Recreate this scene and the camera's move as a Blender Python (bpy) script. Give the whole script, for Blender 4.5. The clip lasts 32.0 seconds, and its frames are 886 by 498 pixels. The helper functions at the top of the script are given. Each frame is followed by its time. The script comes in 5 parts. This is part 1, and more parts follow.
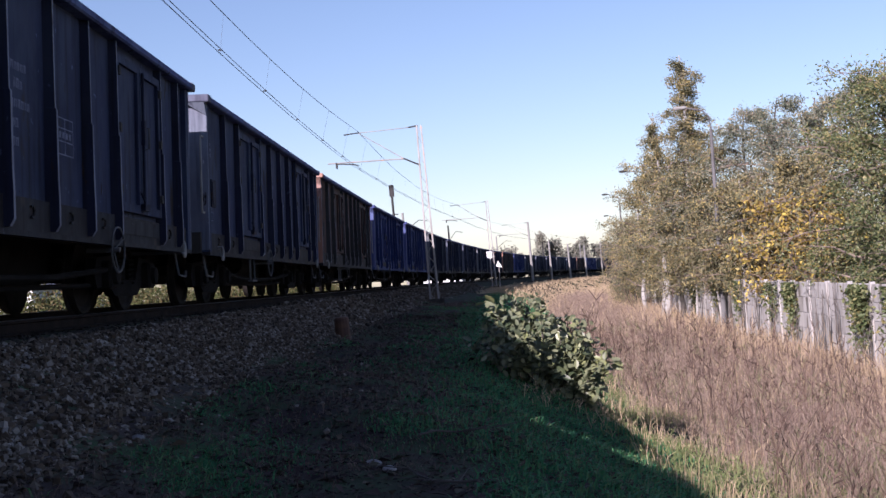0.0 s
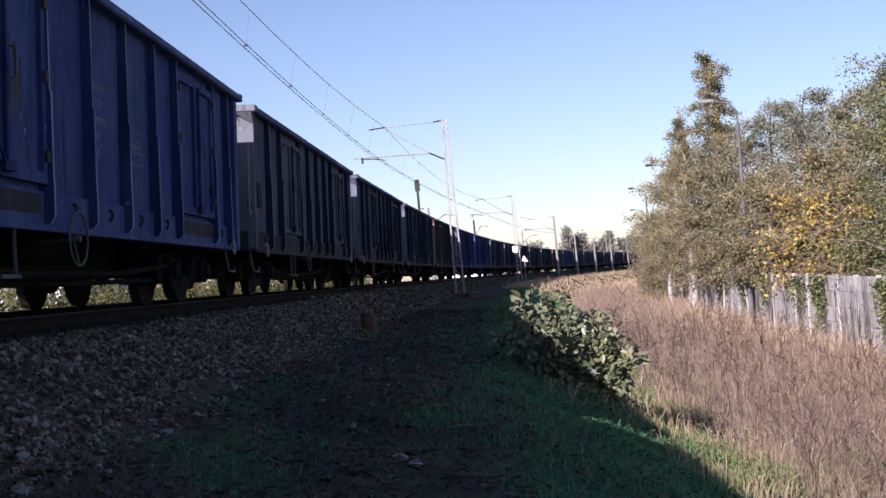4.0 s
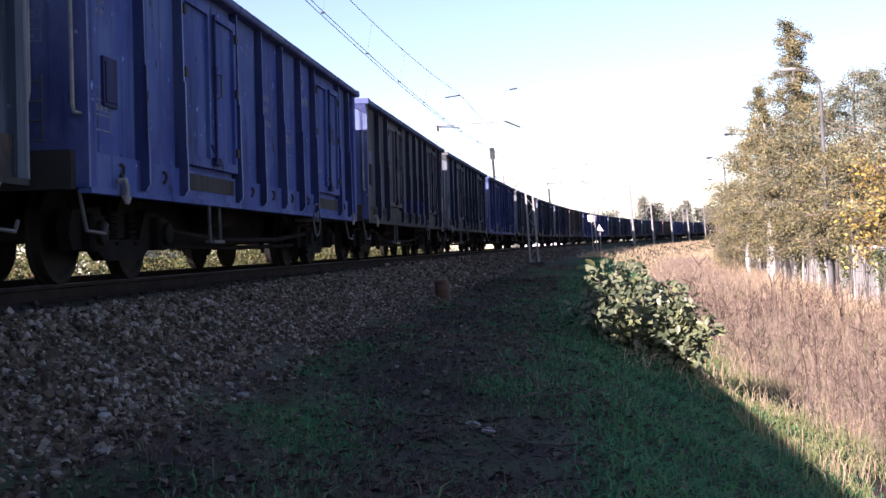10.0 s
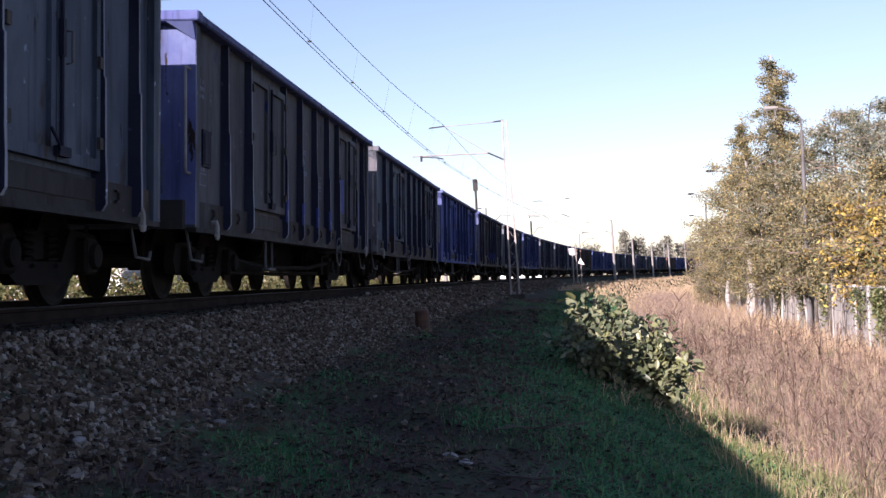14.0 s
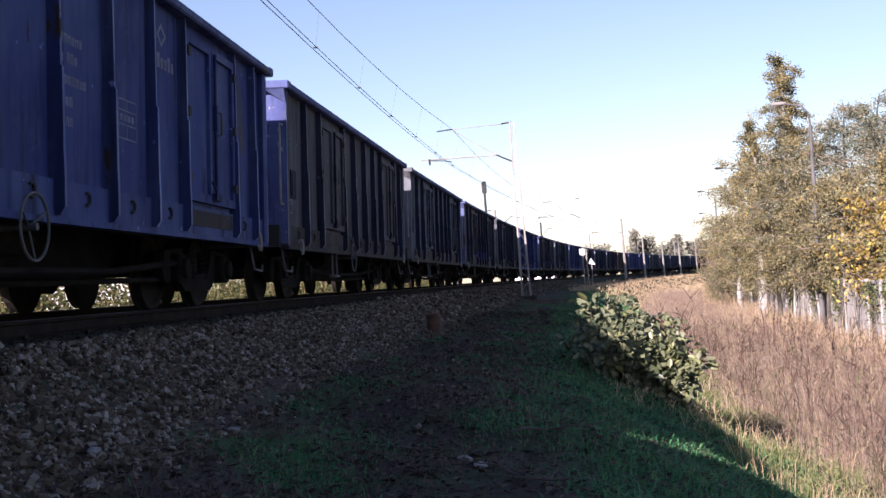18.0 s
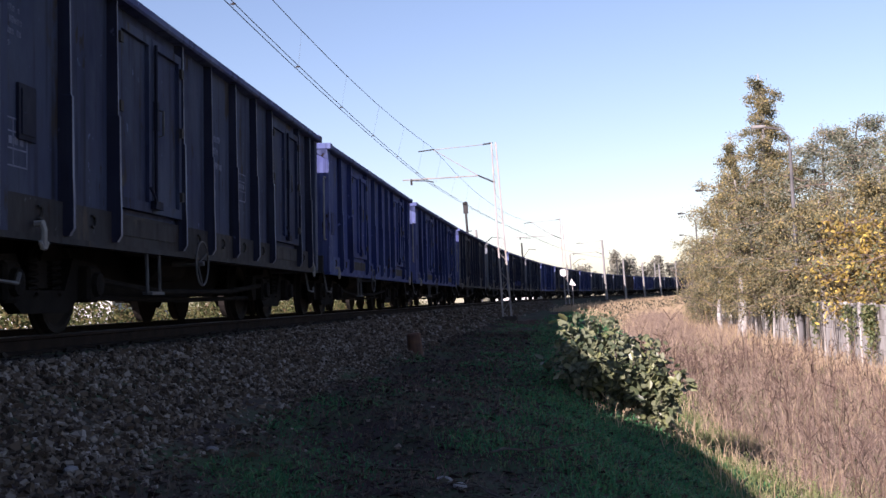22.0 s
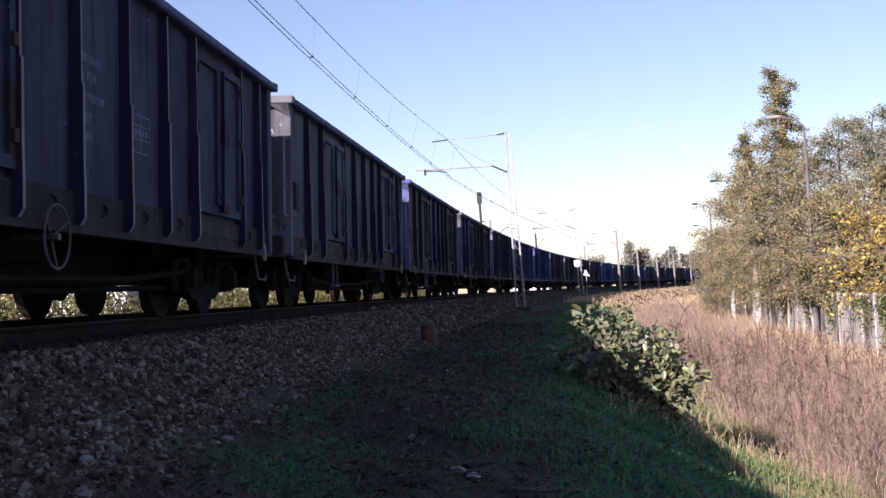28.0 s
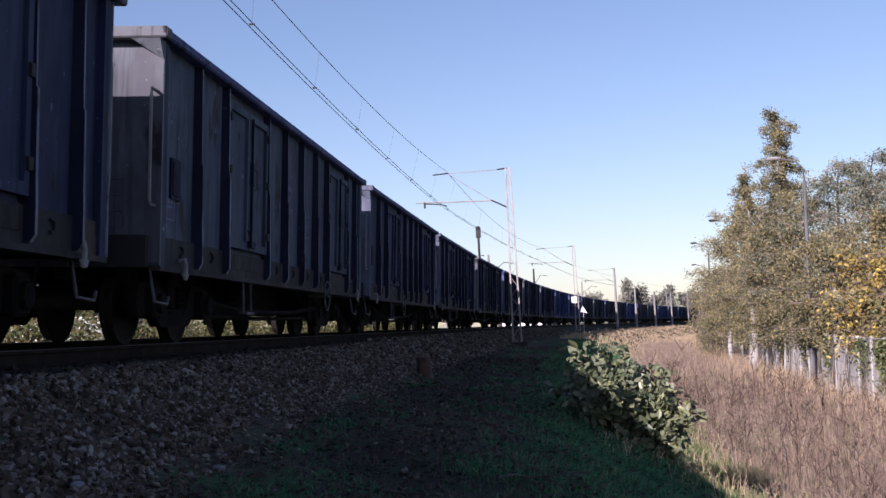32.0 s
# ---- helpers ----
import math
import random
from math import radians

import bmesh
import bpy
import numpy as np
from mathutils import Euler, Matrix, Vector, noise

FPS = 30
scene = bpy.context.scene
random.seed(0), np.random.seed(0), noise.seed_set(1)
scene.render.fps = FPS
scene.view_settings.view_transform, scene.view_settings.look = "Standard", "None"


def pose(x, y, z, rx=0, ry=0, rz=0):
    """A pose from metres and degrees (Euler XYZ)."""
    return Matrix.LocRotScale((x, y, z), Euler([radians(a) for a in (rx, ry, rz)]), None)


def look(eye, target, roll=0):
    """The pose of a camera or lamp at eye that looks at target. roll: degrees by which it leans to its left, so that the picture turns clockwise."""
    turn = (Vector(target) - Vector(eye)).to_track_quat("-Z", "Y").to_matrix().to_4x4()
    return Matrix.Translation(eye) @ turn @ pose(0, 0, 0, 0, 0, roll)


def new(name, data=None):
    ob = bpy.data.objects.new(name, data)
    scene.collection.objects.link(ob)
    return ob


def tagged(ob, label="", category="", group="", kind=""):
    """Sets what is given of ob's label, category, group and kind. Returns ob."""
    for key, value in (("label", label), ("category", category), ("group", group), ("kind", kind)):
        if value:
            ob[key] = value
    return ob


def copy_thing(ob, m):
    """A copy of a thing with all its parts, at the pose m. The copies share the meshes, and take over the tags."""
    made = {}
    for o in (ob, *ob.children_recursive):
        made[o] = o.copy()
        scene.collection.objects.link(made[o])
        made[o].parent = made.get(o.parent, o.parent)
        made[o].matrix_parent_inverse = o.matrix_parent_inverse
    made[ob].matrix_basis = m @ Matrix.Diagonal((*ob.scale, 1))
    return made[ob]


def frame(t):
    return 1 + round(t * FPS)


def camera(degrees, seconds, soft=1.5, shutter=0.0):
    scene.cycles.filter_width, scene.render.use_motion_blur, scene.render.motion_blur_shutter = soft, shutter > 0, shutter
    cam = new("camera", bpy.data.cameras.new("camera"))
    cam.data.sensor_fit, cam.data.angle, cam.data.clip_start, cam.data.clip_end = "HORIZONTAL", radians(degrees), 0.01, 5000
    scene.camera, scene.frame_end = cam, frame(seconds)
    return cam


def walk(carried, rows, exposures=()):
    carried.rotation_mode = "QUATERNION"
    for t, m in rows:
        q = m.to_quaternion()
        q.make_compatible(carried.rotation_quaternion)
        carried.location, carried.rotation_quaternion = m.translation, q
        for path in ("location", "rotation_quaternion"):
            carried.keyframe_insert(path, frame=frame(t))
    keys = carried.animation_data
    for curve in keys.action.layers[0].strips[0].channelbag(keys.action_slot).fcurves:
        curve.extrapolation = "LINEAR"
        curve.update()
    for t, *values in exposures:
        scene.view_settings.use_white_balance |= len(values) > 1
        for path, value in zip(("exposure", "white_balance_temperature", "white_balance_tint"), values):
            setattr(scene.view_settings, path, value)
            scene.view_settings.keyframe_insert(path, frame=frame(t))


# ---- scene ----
EYE = (0.0, 0.0, 0.108)
cam = camera(40.07, 32.0, shutter=0.06)
PATH = [
    (0, pose(*EYE, 91.548, 3.689, -3.103)),
    (0.5, pose(*EYE, 91.643, 3.507, -3.002)),
    (1, pose(*EYE, 91.648, 3.002, -3.107)),
    (1.5, pose(*EYE, 91.764, 2.834, -3.14)),
    (2, pose(*EYE, 91.815, 2.645, -3.069)),
    (2.5, pose(*EYE, 91.906, 3.223, -2.91)),
    (3, pose(*EYE, 91.678, 4.057, -2.56)),
    (3.5, pose(*EYE, 91.444, 4.069, -2.105)),
    (5.5, pose(*EYE, 91.344, 2.658, -1.075)),
    (6, pose(*EYE, 91.461, 2.47, -0.056)),
    (6.5, pose(*EYE, 91.581, 2.5, 0.685)),
    (7, pose(*EYE, 91.727, 2.713, 1.359)),
    (7.5, pose(*EYE, 91.655, 2.746, 1.786)),
    (8, pose(*EYE, 91.211, 3.173, 1.781)),
    (8.5, pose(*EYE, 90.789, 3.371, 1.597)),
    (9, pose(*EYE, 90.518, 3.453, 1.697)),
    (9.5, pose(*EYE, 90.151, 3.36, 1.676)),
    (10, pose(*EYE, 90.08, 3.188, 1.623)),
    (10.5, pose(*EYE, 90.4, 2.817, 1.494)),
    (11, pose(*EYE, 91.283, 2.557, 1.351)),
    (11.5, pose(*EYE, 91.679, 2.696, 1.288)),
    (12, pose(*EYE, 91.765, 2.463, 1.127)),
    (12.5, pose(*EYE, 91.609, 2.277, 0.989)),
    (13, pose(*EYE, 91.382, 2.266, 0.789)),
    (13.5, pose(*EYE, 91.284, 2.267, 0.671)),
    (14, pose(*EYE, 91.477, 2.023, 0.726)),
    (14.5, pose(*EYE, 91.665, 2.159, 0.771)),
    (15, pose(*EYE, 91.606, 2.88, 1.018)),
    (15.5, pose(*EYE, 91.285, 3.245, 1.209)),
    (17.5, pose(*EYE, 91.323, 3.344, 1.274)),
    (18, pose(*EYE, 91.646, 3.217, 1.239)),
    (18.5, pose(*EYE, 91.854, 2.821, 1.068)),
    (19, pose(*EYE, 92.026, 2.823, 0.602)),
    (19.5, pose(*EYE, 92.038, 2.64, 0.159)),
    (20, pose(*EYE, 91.846, 2.83, 0.091)),
    (20.5, pose(*EYE, 91.831, 3.174, 0.177)),
    (21, pose(*EYE, 91.933, 2.845, 0.246)),
    (21.5, pose(*EYE, 92.195, 2.832, 0.215)),
    (22, pose(*EYE, 92.541, 2.84, 0.333)),
    (22.5, pose(*EYE, 92.668, 2.742, 0.452)),
    (23, pose(*EYE, 92.838, 2.674, 0.656)),
    (23.5, pose(*EYE, 92.979, 2.363, 0.865)),
    (24, pose(*EYE, 93.011, 2.017, 0.699)),
    (24.5, pose(*EYE, 92.852, 2.095, 0.601)),
    (25, pose(*EYE, 92.579, 2.483, 0.726)),
    (25.5, pose(*EYE, 92.252, 2.404, 0.764)),
    (26, pose(*EYE, 92.07, 2.373, 1.093)),
    (26.5, pose(*EYE, 92.246, 2.555, 1.314)),
    (28.5, pose(*EYE, 92.094, 2.734, 0.838)),
    (29, pose(*EYE, 92.14, 2.474, 0.656)),
    (29.5, pose(*EYE, 92.397, 2.185, 0.589)),
    (30, pose(*EYE, 92.854, 1.891, 0.657)),
    (30.5, pose(*EYE, 93.302, 1.897, 0.765)),
    (31, pose(*EYE, 93.632, 1.857, 0.731)),
    (31.5, pose(*EYE, 93.89, 1.702, 0.71)),
    (32, pose(*EYE, 93.682, 1.436, 0.822)),
]
# the picture's brightness drifts as the camera meters the sky
EXPOSURES = [(t, 1.35 + e, k, 30) for t, e, k in ((0.0, -0.35, 6150), (3.0, -0.38, 6150), (6.0, -0.11, 6300), (8.5, 0.3, 6450), (10.0, 0.38, 6500), (12.0, 0.1, 6600), (20.0, 0.0, 6600),
                                                  (23.0, -0.20, 6500), (26.0, -0.09, 6600), (29.0, -0.1, 6400), (32.0, -0.45, 6150))]
walk(cam, PATH, EXPOSURES)

# ---- light: low autumn sun from behind and beyond the train ----
SUN_EL, SUN_TURN = 24.8, 35.0          # elevation; angle between the light's way and the y axis
world = bpy.data.worlds.new("sky")
scene.world = world
world.use_nodes = True
wn = world.node_tree
sky = wn.nodes.new("ShaderNodeTexSky")
sky.sky_type, sky.sun_disc = "NISHITA", False
sky.sun_elevation, sky.sun_rotation = radians(SUN_EL), radians(180 + SUN_TURN)
sky.air_density, sky.dust_density, sky.ozone_density = 1.0, 0.4, 2.2
wn.links.new(sky.outputs[0], wn.nodes["Background"].inputs[0])
wn.nodes["Background"].inputs[1].default_value = 0.067
sun_data = bpy.data.lights.new("sun", "SUN")
sun_data.energy, sun_data.angle, sun_data.color = 5.0, radians(0.5), (1.0, 0.945, 0.865)
sun = new("sun", sun_data)
_el, _tn = radians(SUN_EL), radians(SUN_TURN)
SUN_WAY = Vector((math.sin(_tn) * math.cos(_el), math.cos(_tn) * math.cos(_el), -math.sin(_el)))
sun.matrix_world = look(-SUN_WAY * 300, (0, 0, 0))

# ---- materials ----
def material(name, base, dark=None, rough=0.7, metal=0.0, scale=3.0, fine=40.0, bump=0.2, spots=None, spot_at=0.62, spot_scale=2.0,
             stretch=(1, 1, 1), island=0.0, gloss=0.5, thin=0.0, spot_soft=0.06):
    """A paint or mineral with two sizes of variation, patches of another colour, and fine relief."""
    m = bpy.data.materials.new(name)
    m.use_nodes = True
    nt = m.node_tree
    b = nt.nodes["Principled BSDF"]
    tc = nt.nodes.new("ShaderNodeTexCoord")
    mp = nt.nodes.new("ShaderNodeMapping")
    mp.inputs["Scale"].default_value = stretch
    oi = nt.nodes.new("ShaderNodeObjectInfo")
    off = nt.nodes.new("ShaderNodeVectorMath")
    off.operation = "ADD"
    sc = nt.nodes.new("ShaderNodeMath")
    sc.operation, sc.inputs[1].default_value = "MULTIPLY", 37.0
    nt.links.new(oi.outputs["Random"], sc.inputs[0])
    nt.links.new(tc.outputs["Object"], mp.inputs[0])
    nt.links.new(mp.outputs[0], off.inputs[0])
    nt.links.new(sc.outputs[0], off.inputs[1])

    def nz(s, detail=4.0):
        n = nt.nodes.new("ShaderNodeTexNoise")
        n.inputs["Scale"].default_value, n.inputs["Detail"].default_value = s, detail
        nt.links.new(off.outputs[0], n.inputs["Vector"])
        return n.outputs["Fac"]

    def ramp(fac, a, b_):
        r = nt.nodes.new("ShaderNodeMapRange")
        r.inputs["From Min"].default_value, r.inputs["From Max"].default_value = a, b_
        nt.links.new(fac, r.inputs["Value"])
        return r.outputs[0]

    def mix(fac, a, b_):
        x = nt.nodes.new("ShaderNodeMix")
        x.data_type = "RGBA"
        nt.links.new(fac, x.inputs["Factor"])
        for sock, v in ((x.inputs["A"], a), (x.inputs["B"], b_)):
            if isinstance(v, tuple):
                sock.default_value = (*v, 1)
            else:
                nt.links.new(v, sock)
        return x.outputs["Result"]

    dark = dark or tuple(c * 0.55 for c in base)
    col = mix(ramp(nz(scale), 0.35, 0.68), base, dark)
    mid = tuple(0.5 * (p + q) for p, q in zip(base, dark))
    col = mix(ramp(nz(fine, 2.0), 0.55, 0.75), col, mid)
    if spots:
        col = mix(ramp(nz(spot_scale, 8.0), spot_at, spot_at + spot_soft), col, spots)
    if island:
        geo = nt.nodes.new("ShaderNodeNewGeometry")
        hs = nt.nodes.new("ShaderNodeHueSaturation")
        nt.links.new(col, hs.inputs["Color"])
        vr = nt.nodes.new("ShaderNodeMapRange")
        vr.inputs["To Min"].default_value, vr.inputs["To Max"].default_value = 1 - island, 1 + island
        nt.links.new(geo.outputs["Random Per Island"], vr.inputs["Value"])
        nt.links.new(vr.outputs[0], hs.inputs["Value"])
        col = hs.outputs[0]
    nt.links.new(col, b.inputs["Base Color"])
    b.inputs["Roughness"].default_value, b.inputs["Metallic"].default_value = rough, metal
    b.inputs["Specular IOR Level"].default_value = gloss
    if thin:
        tr = nt.nodes.new("ShaderNodeBsdfTranslucent")
        nt.links.new(col, tr.inputs["Color"])
        ms = nt.nodes.new("ShaderNodeMixShader")
        ms.inputs[0].default_value = thin
        nt.links.new(b.outputs[0], ms.inputs[1])
        nt.links.new(tr.outputs[0], ms.inputs[2])
        nt.links.new(ms.outputs[0], nt.nodes["Material Output"].inputs["Surface"])
    if bump:
        bp = nt.nodes.new("ShaderNodeBump")
        bp.inputs["Strength"].default_value, bp.inputs["Distance"].default_value = bump, 0.02
        nt.links.new(nz(fine, 5.0), bp.inputs["Height"])
        nt.links.new(bp.outputs[0], b.inputs["Normal"])
    return m


RUST = (0.11, 0.055, 0.03)
M_STEEL = material("rail_steel", (0.30, 0.29, 0.30), (0.2, 0.19, 0.2), 0.35, 0.9, 6, 60, 0.1)
M_RAIL = material("rail_rust", (0.030, 0.021, 0.017), (0.015, 0.011, 0.010), 0.95, 0.0, 4, 60, 0.4, gloss=0.08)
M_SLEEPER = material("sleeper_concrete", (0.078, 0.068, 0.058), (0.04, 0.034, 0.03), 0.95, 0, 3, 60, 0.5, gloss=0.05)
M_SOIL = material("soil_and_dead_grass", (0.078, 0.060, 0.054), (0.032, 0.024, 0.024), 0.95, 0, 0.6, 14, 1.0, (0.046, 0.088, 0.040), 0.42, 1.3, gloss=0.05, spot_soft=0.3)
M_UNDER = material("running_gear_grime", (0.017, 0.015, 0.014), (0.008, 0.007, 0.007), 0.95, 0.0, 3, 50, 0.3, gloss=0.08)
M_WHEEL = material("wheel_steel", (0.022, 0.019, 0.018), (0.011, 0.010, 0.009), 0.85, 0.0, 4, 60, 0.2, gloss=0.12)
M_CONC = material("fence_concrete", (0.40, 0.385, 0.375), (0.25, 0.235, 0.22), 0.9, 0, 1.3, 30, 0.4, (0.12, 0.105, 0.09), 0.56, 1.6, stretch=(1.6, 1.6, .45), spot_soft=.10)
M_GALV = material("pale_painted_steel", (0.30, 0.285, 0.28), (0.20, 0.185, 0.18), 0.6, 0.0, 2, 50, 0.1, (0.40, 0.22, 0.14), 0.64, 3)
M_POLE = material("pole_concrete", (0.25, 0.24, 0.235), (0.17, 0.165, 0.16), 0.9, 0, 2, 50, 0.2)
M_DARKMETAL = material("dark_fittings", (0.026, 0.025, 0.028), (0.014, 0.014, 0.015), 0.8, 0.0, 3, 50, 0.1)
M_WIRE = material("copper_wire_dull", (0.05, 0.045, 0.05), (0.03, 0.03, 0.03), 0.7, 0.2, 3, 50, 0.0)
M_WHITE = material("white_enamel", (0.66, 0.66, 0.66), (0.52, 0.52, 0.52), 0.5, 0, 3, 50, 0.05)
M_BARK = material("bark", (0.10, 0.085, 0.075), (0.045, 0.04, 0.035), 0.95, 0, 3, 25, 0.6, stretch=(1, 1, 0.3))
M_BIRCH = material("birch_bark", (0.36, 0.345, 0.33), (0.24, 0.225, 0.21), 0.9, 0, 2, 20, 0.3, (0.05, 0.045, 0.04), 0.58, 3, stretch=(0.5, 0.5, 2))

# ---- the line's plan: a curve of constant radius to the right; s runs along it, l to its right ----
X0, HEAD0, RADIUS = -5.246, 0.05602, 981.0
CANT = 2.0
BEND = 1 / RADIUS
_CX, _CY = X0 + math.cos(HEAD0) * RADIUS, -math.sin(HEAD0) * RADIUS


def on_line(s, l=0.0, z=0.0):
    a = HEAD0 + BEND * s
    r = RADIUS - l
    return Vector((_CX - math.cos(a) * r, _CY + math.sin(a) * r, z))


def heading(s):
    """Turn about z, in degrees, of a thing whose y axis runs along the line."""
    return -math.degrees(HEAD0 + BEND * s)


def line_coords(x, y):
    r = np.hypot(x - _CX, y - _CY)
    return (np.arctan2(y - _CY, _CX - x) - HEAD0) * RADIUS, RADIUS - r


PROFILE_L = [-400, -60, -12, -7.5, -4.2, -2.6, -1.75, -1.3, 1.3, 1.75, 2.85, 3.4, 4.6, 5.6, 6.6, 8.0, 9.6, 12.0, 60, 900]
PROFILE_Z = [-1.6, -1.5, -1.35, -1.2, -0.95, -0.75, -0.22, -0.17, -0.17, -0.22, -0.80, -0.90, -0.97, -1.15, -1.65, -2.45, -2.95, -3.1, -3.1, -2.5]


def ground_z(x, y, rough=1.0):
    s, l = line_coords(np.asarray(x, float), np.asarray(y, float))
    z = np.interp(l, PROFILE_L, PROFILE_Z)
    far = np.clip((l - 6.5) / 4, 0, 1) * np.clip((s - 25) / 120, 0, 1)
    z = z + far * 0.55
    k = np.clip((np.abs(l) - 2.2) / 1.2, 0, 1) * rough
    z = z + k * (0.05 * np.sin(0.9 * s + 0.7 * l) + 0.05 * np.sin(0.37 * s - 1.3 * l + 1) + 0.03 * np.sin(2.3 * s + 1.9 * l))
    return z


def mesh_of(name, verts, faces, mat=None, smooth=False):
    me = bpy.data.meshes.new(name)
    me.from_pydata(verts, [], faces)
    if smooth:
        me.polygons.foreach_set("use_smooth", [True] * len(me.polygons))
    if mat:
        me.materials.append(mat)
    me.update()
    return me


def arr_mesh(name, v, f, mat):
    """A mesh from numpy arrays: v (n, 3), f (m, 3 or 4)."""
    me = bpy.data.meshes.new(name)
    n, m, k = len(v), len(f), f.shape[1]
    me.vertices.add(n)
    me.vertices.foreach_set("co", np.ascontiguousarray(v, np.float32).ravel())
    me.loops.add(m * k)
    me.loops.foreach_set("vertex_index", np.ascontiguousarray(f, np.int32).ravel())
    me.polygons.add(m)
    me.polygons.foreach_set("loop_start", np.arange(0, m * k, k, dtype=np.int32))
    me.materials.append(mat)
    me.update(calc_edges=True)
    me.shade_flat()
    return me


def spread(a, b, near, grow):
    """Coordinates from a to b, near metres apart round 0 and further apart away from it."""
    out = [0.0]
    while out[-1] < b:
        out.append(out[-1] + near + grow * max(0, out[-1] - 22))
    neg = [0.0]
    while neg[-1] > a:
        neg.append(neg[-1] - near - grow * max(0, -neg[-1] - 22))
    return np.array(neg[:0:-1] + out)


def build_ground():
    xs, ys = spread(-2600, 2600, 0.4, 0.055), spread(-900, 3600, 0.45, 0.055)
    gx, gy = np.meshgrid(xs, ys)
    gz = ground_z(gx, gy)
    v = np.stack([gx.ravel(), gy.ravel(), gz.ravel()], 1)
    nx, ny = len(xs), len(ys)
    i = np.arange(nx * ny).reshape(ny, nx)
    f = np.stack([i[:-1, :-1].ravel(), i[:-1, 1:].ravel(), i[1:, 1:].ravel(), i[1:, :-1].ravel()], 1)
    me = arr_mesh("ground", v, f, M_SOIL)
    me.shade_smooth()
    tagged(new("ground", me), "uneven earth and thin grass beside a railway bank", "ground", kind="structure")


build_ground()


def sweep(profile, s0, s1, step):
    """A profile of (l, z) pairs drawn along the line."""
    ss = np.arange(s0, s1 + 0.01, step)
    v = []
    for s in ss:
        v += [tuple(on_line(s, l, z)) for l, z in profile]
    n = len(profile)
    f = []
    for k in range(len(ss) - 1):
        for j in range(n):
            a, b = k * n + j, k * n + (j + 1) % n
            f.append((a, b, b + n, a + n))
    return v, f


def build_rails():
    c = math.tan(radians(CANT))
    for side in (-1, 1):
        l0 = side * 0.7525
        zz = -(l0 - 0.75) * c
        body = [(l0 - .07, zz - .16), (l0 + .07, zz - .16), (l0 + .07, zz - .148), (l0 + .011, zz - .13), (l0 + .011, zz - .045), (l0 + .036, zz - .035), (l0 + .036, zz - .008),
                (l0 - .036, zz - .008), (l0 - .036, zz - .035), (l0 - .011, zz - .045), (l0 - .011, zz - .13), (l0 - .07, zz - .148)]
        top = [(l0 - .034, zz - .0078), (l0 + .034, zz - .0078), (l0 + .026, zz), (l0 - .026, zz)]
        v, f = sweep(body, -40, 420, 2.0)
        rail = tagged(new("rail", mesh_of("rail", v, f, M_RAIL)), "dark rusty steel railway rail with a bright worn top", "rail", "rails of the line", "structure")
        v, f = sweep(top, -40, 420, 2.0)
        hd = new("rail_head", mesh_of("rail_head", v, f, M_STEEL))
        hd.parent = rail
        tagged(hd, "polished running surface")


build_rails()

# ---- open coal wagons ----
def box_bm(bm, x0, x1, y0, y1, z0, z1):
    vs = [bm.verts.new(p) for p in ((x0, y0, z0), (x1, y0, z0), (x1, y1, z0), (x0, y1, z0), (x0, y0, z1), (x1, y0, z1), (x1, y1, z1), (x0, y1, z1))]
    for q in ((0, 3, 2, 1), (4, 5, 6, 7), (0, 1, 5, 4), (1, 2, 6, 5), (2, 3, 7, 6), (3, 0, 4, 7)):
        bm.faces.new([vs[i] for i in q])
    return vs


def tube_bm(bm, pts, r, sides=6, closed=False):
    pts = [Vector(p) for p in pts]
    n = len(pts)
    rings = []
    for i, p in enumerate(pts):
        a = pts[(i - 1) % n] if closed or i else p
        b = pts[(i + 1) % n] if closed or i < n - 1 else p
        d = (b - a).normalized()
        u = d.cross(Vector((0.31, 0.17, 0.93))).normalized()
        w = d.cross(u)
        rr = r[i] if isinstance(r, (list, tuple)) else r
        rings.append([bm.verts.new(p + rr * (math.cos(2 * math.pi * k / sides) * u + math.sin(2 * math.pi * k / sides) * w)) for k in range(sides)])
    for i in range(n if closed else n - 1):
        A, B = rings[i], rings[(i + 1) % n]
        for k in range(sides):
            bm.faces.new((A[k], A[(k + 1) % sides], B[(k + 1) % sides], B[k]))
    if not closed:
        bm.faces.new(rings[0][::-1])
        bm.faces.new(rings[-1])


def lathe_bm(bm, prof, sides, axis="x", centre=(0, 0, 0)):
    """prof: (along, radius) pairs turned round an axis."""
    rings = []
    for a, r in prof:
        ring = []
        for k in range(sides):
            t = 2 * math.pi * k / sides
            p = (a, r * math.cos(t), r * math.sin(t)) if axis == "x" else ((r * math.cos(t), a, r * math.sin(t)) if axis == "y" else (r * math.cos(t), r * math.sin(t), a))
            ring.append(bm.verts.new(Vector(p) + Vector(centre)))
        rings.append(ring)
    for A, B in zip(rings, rings[1:]):
        for k in range(sides):
            bm.faces.new((A[k], A[(k + 1) % sides], B[(k + 1) % sides], B[k]))
    bm.faces.new(rings[0][::-1])
    bm.faces.new(rings[-1])


def part(name, bm, mat, parent, label="", at=None):
    """Links a bmesh as one mesh object under a thing or a part."""
    bmesh.ops.recalc_face_normals(bm, faces=bm.faces)
    me = bpy.data.meshes.new(name)
    bm.to_mesh(me)
    bm.free()
    me.materials.append(mat)
    ob = new(name, me)
    ob.parent = parent
    if at is not None:
        ob.matrix_basis = at
    if label:
        tagged(ob, label)
    return ob


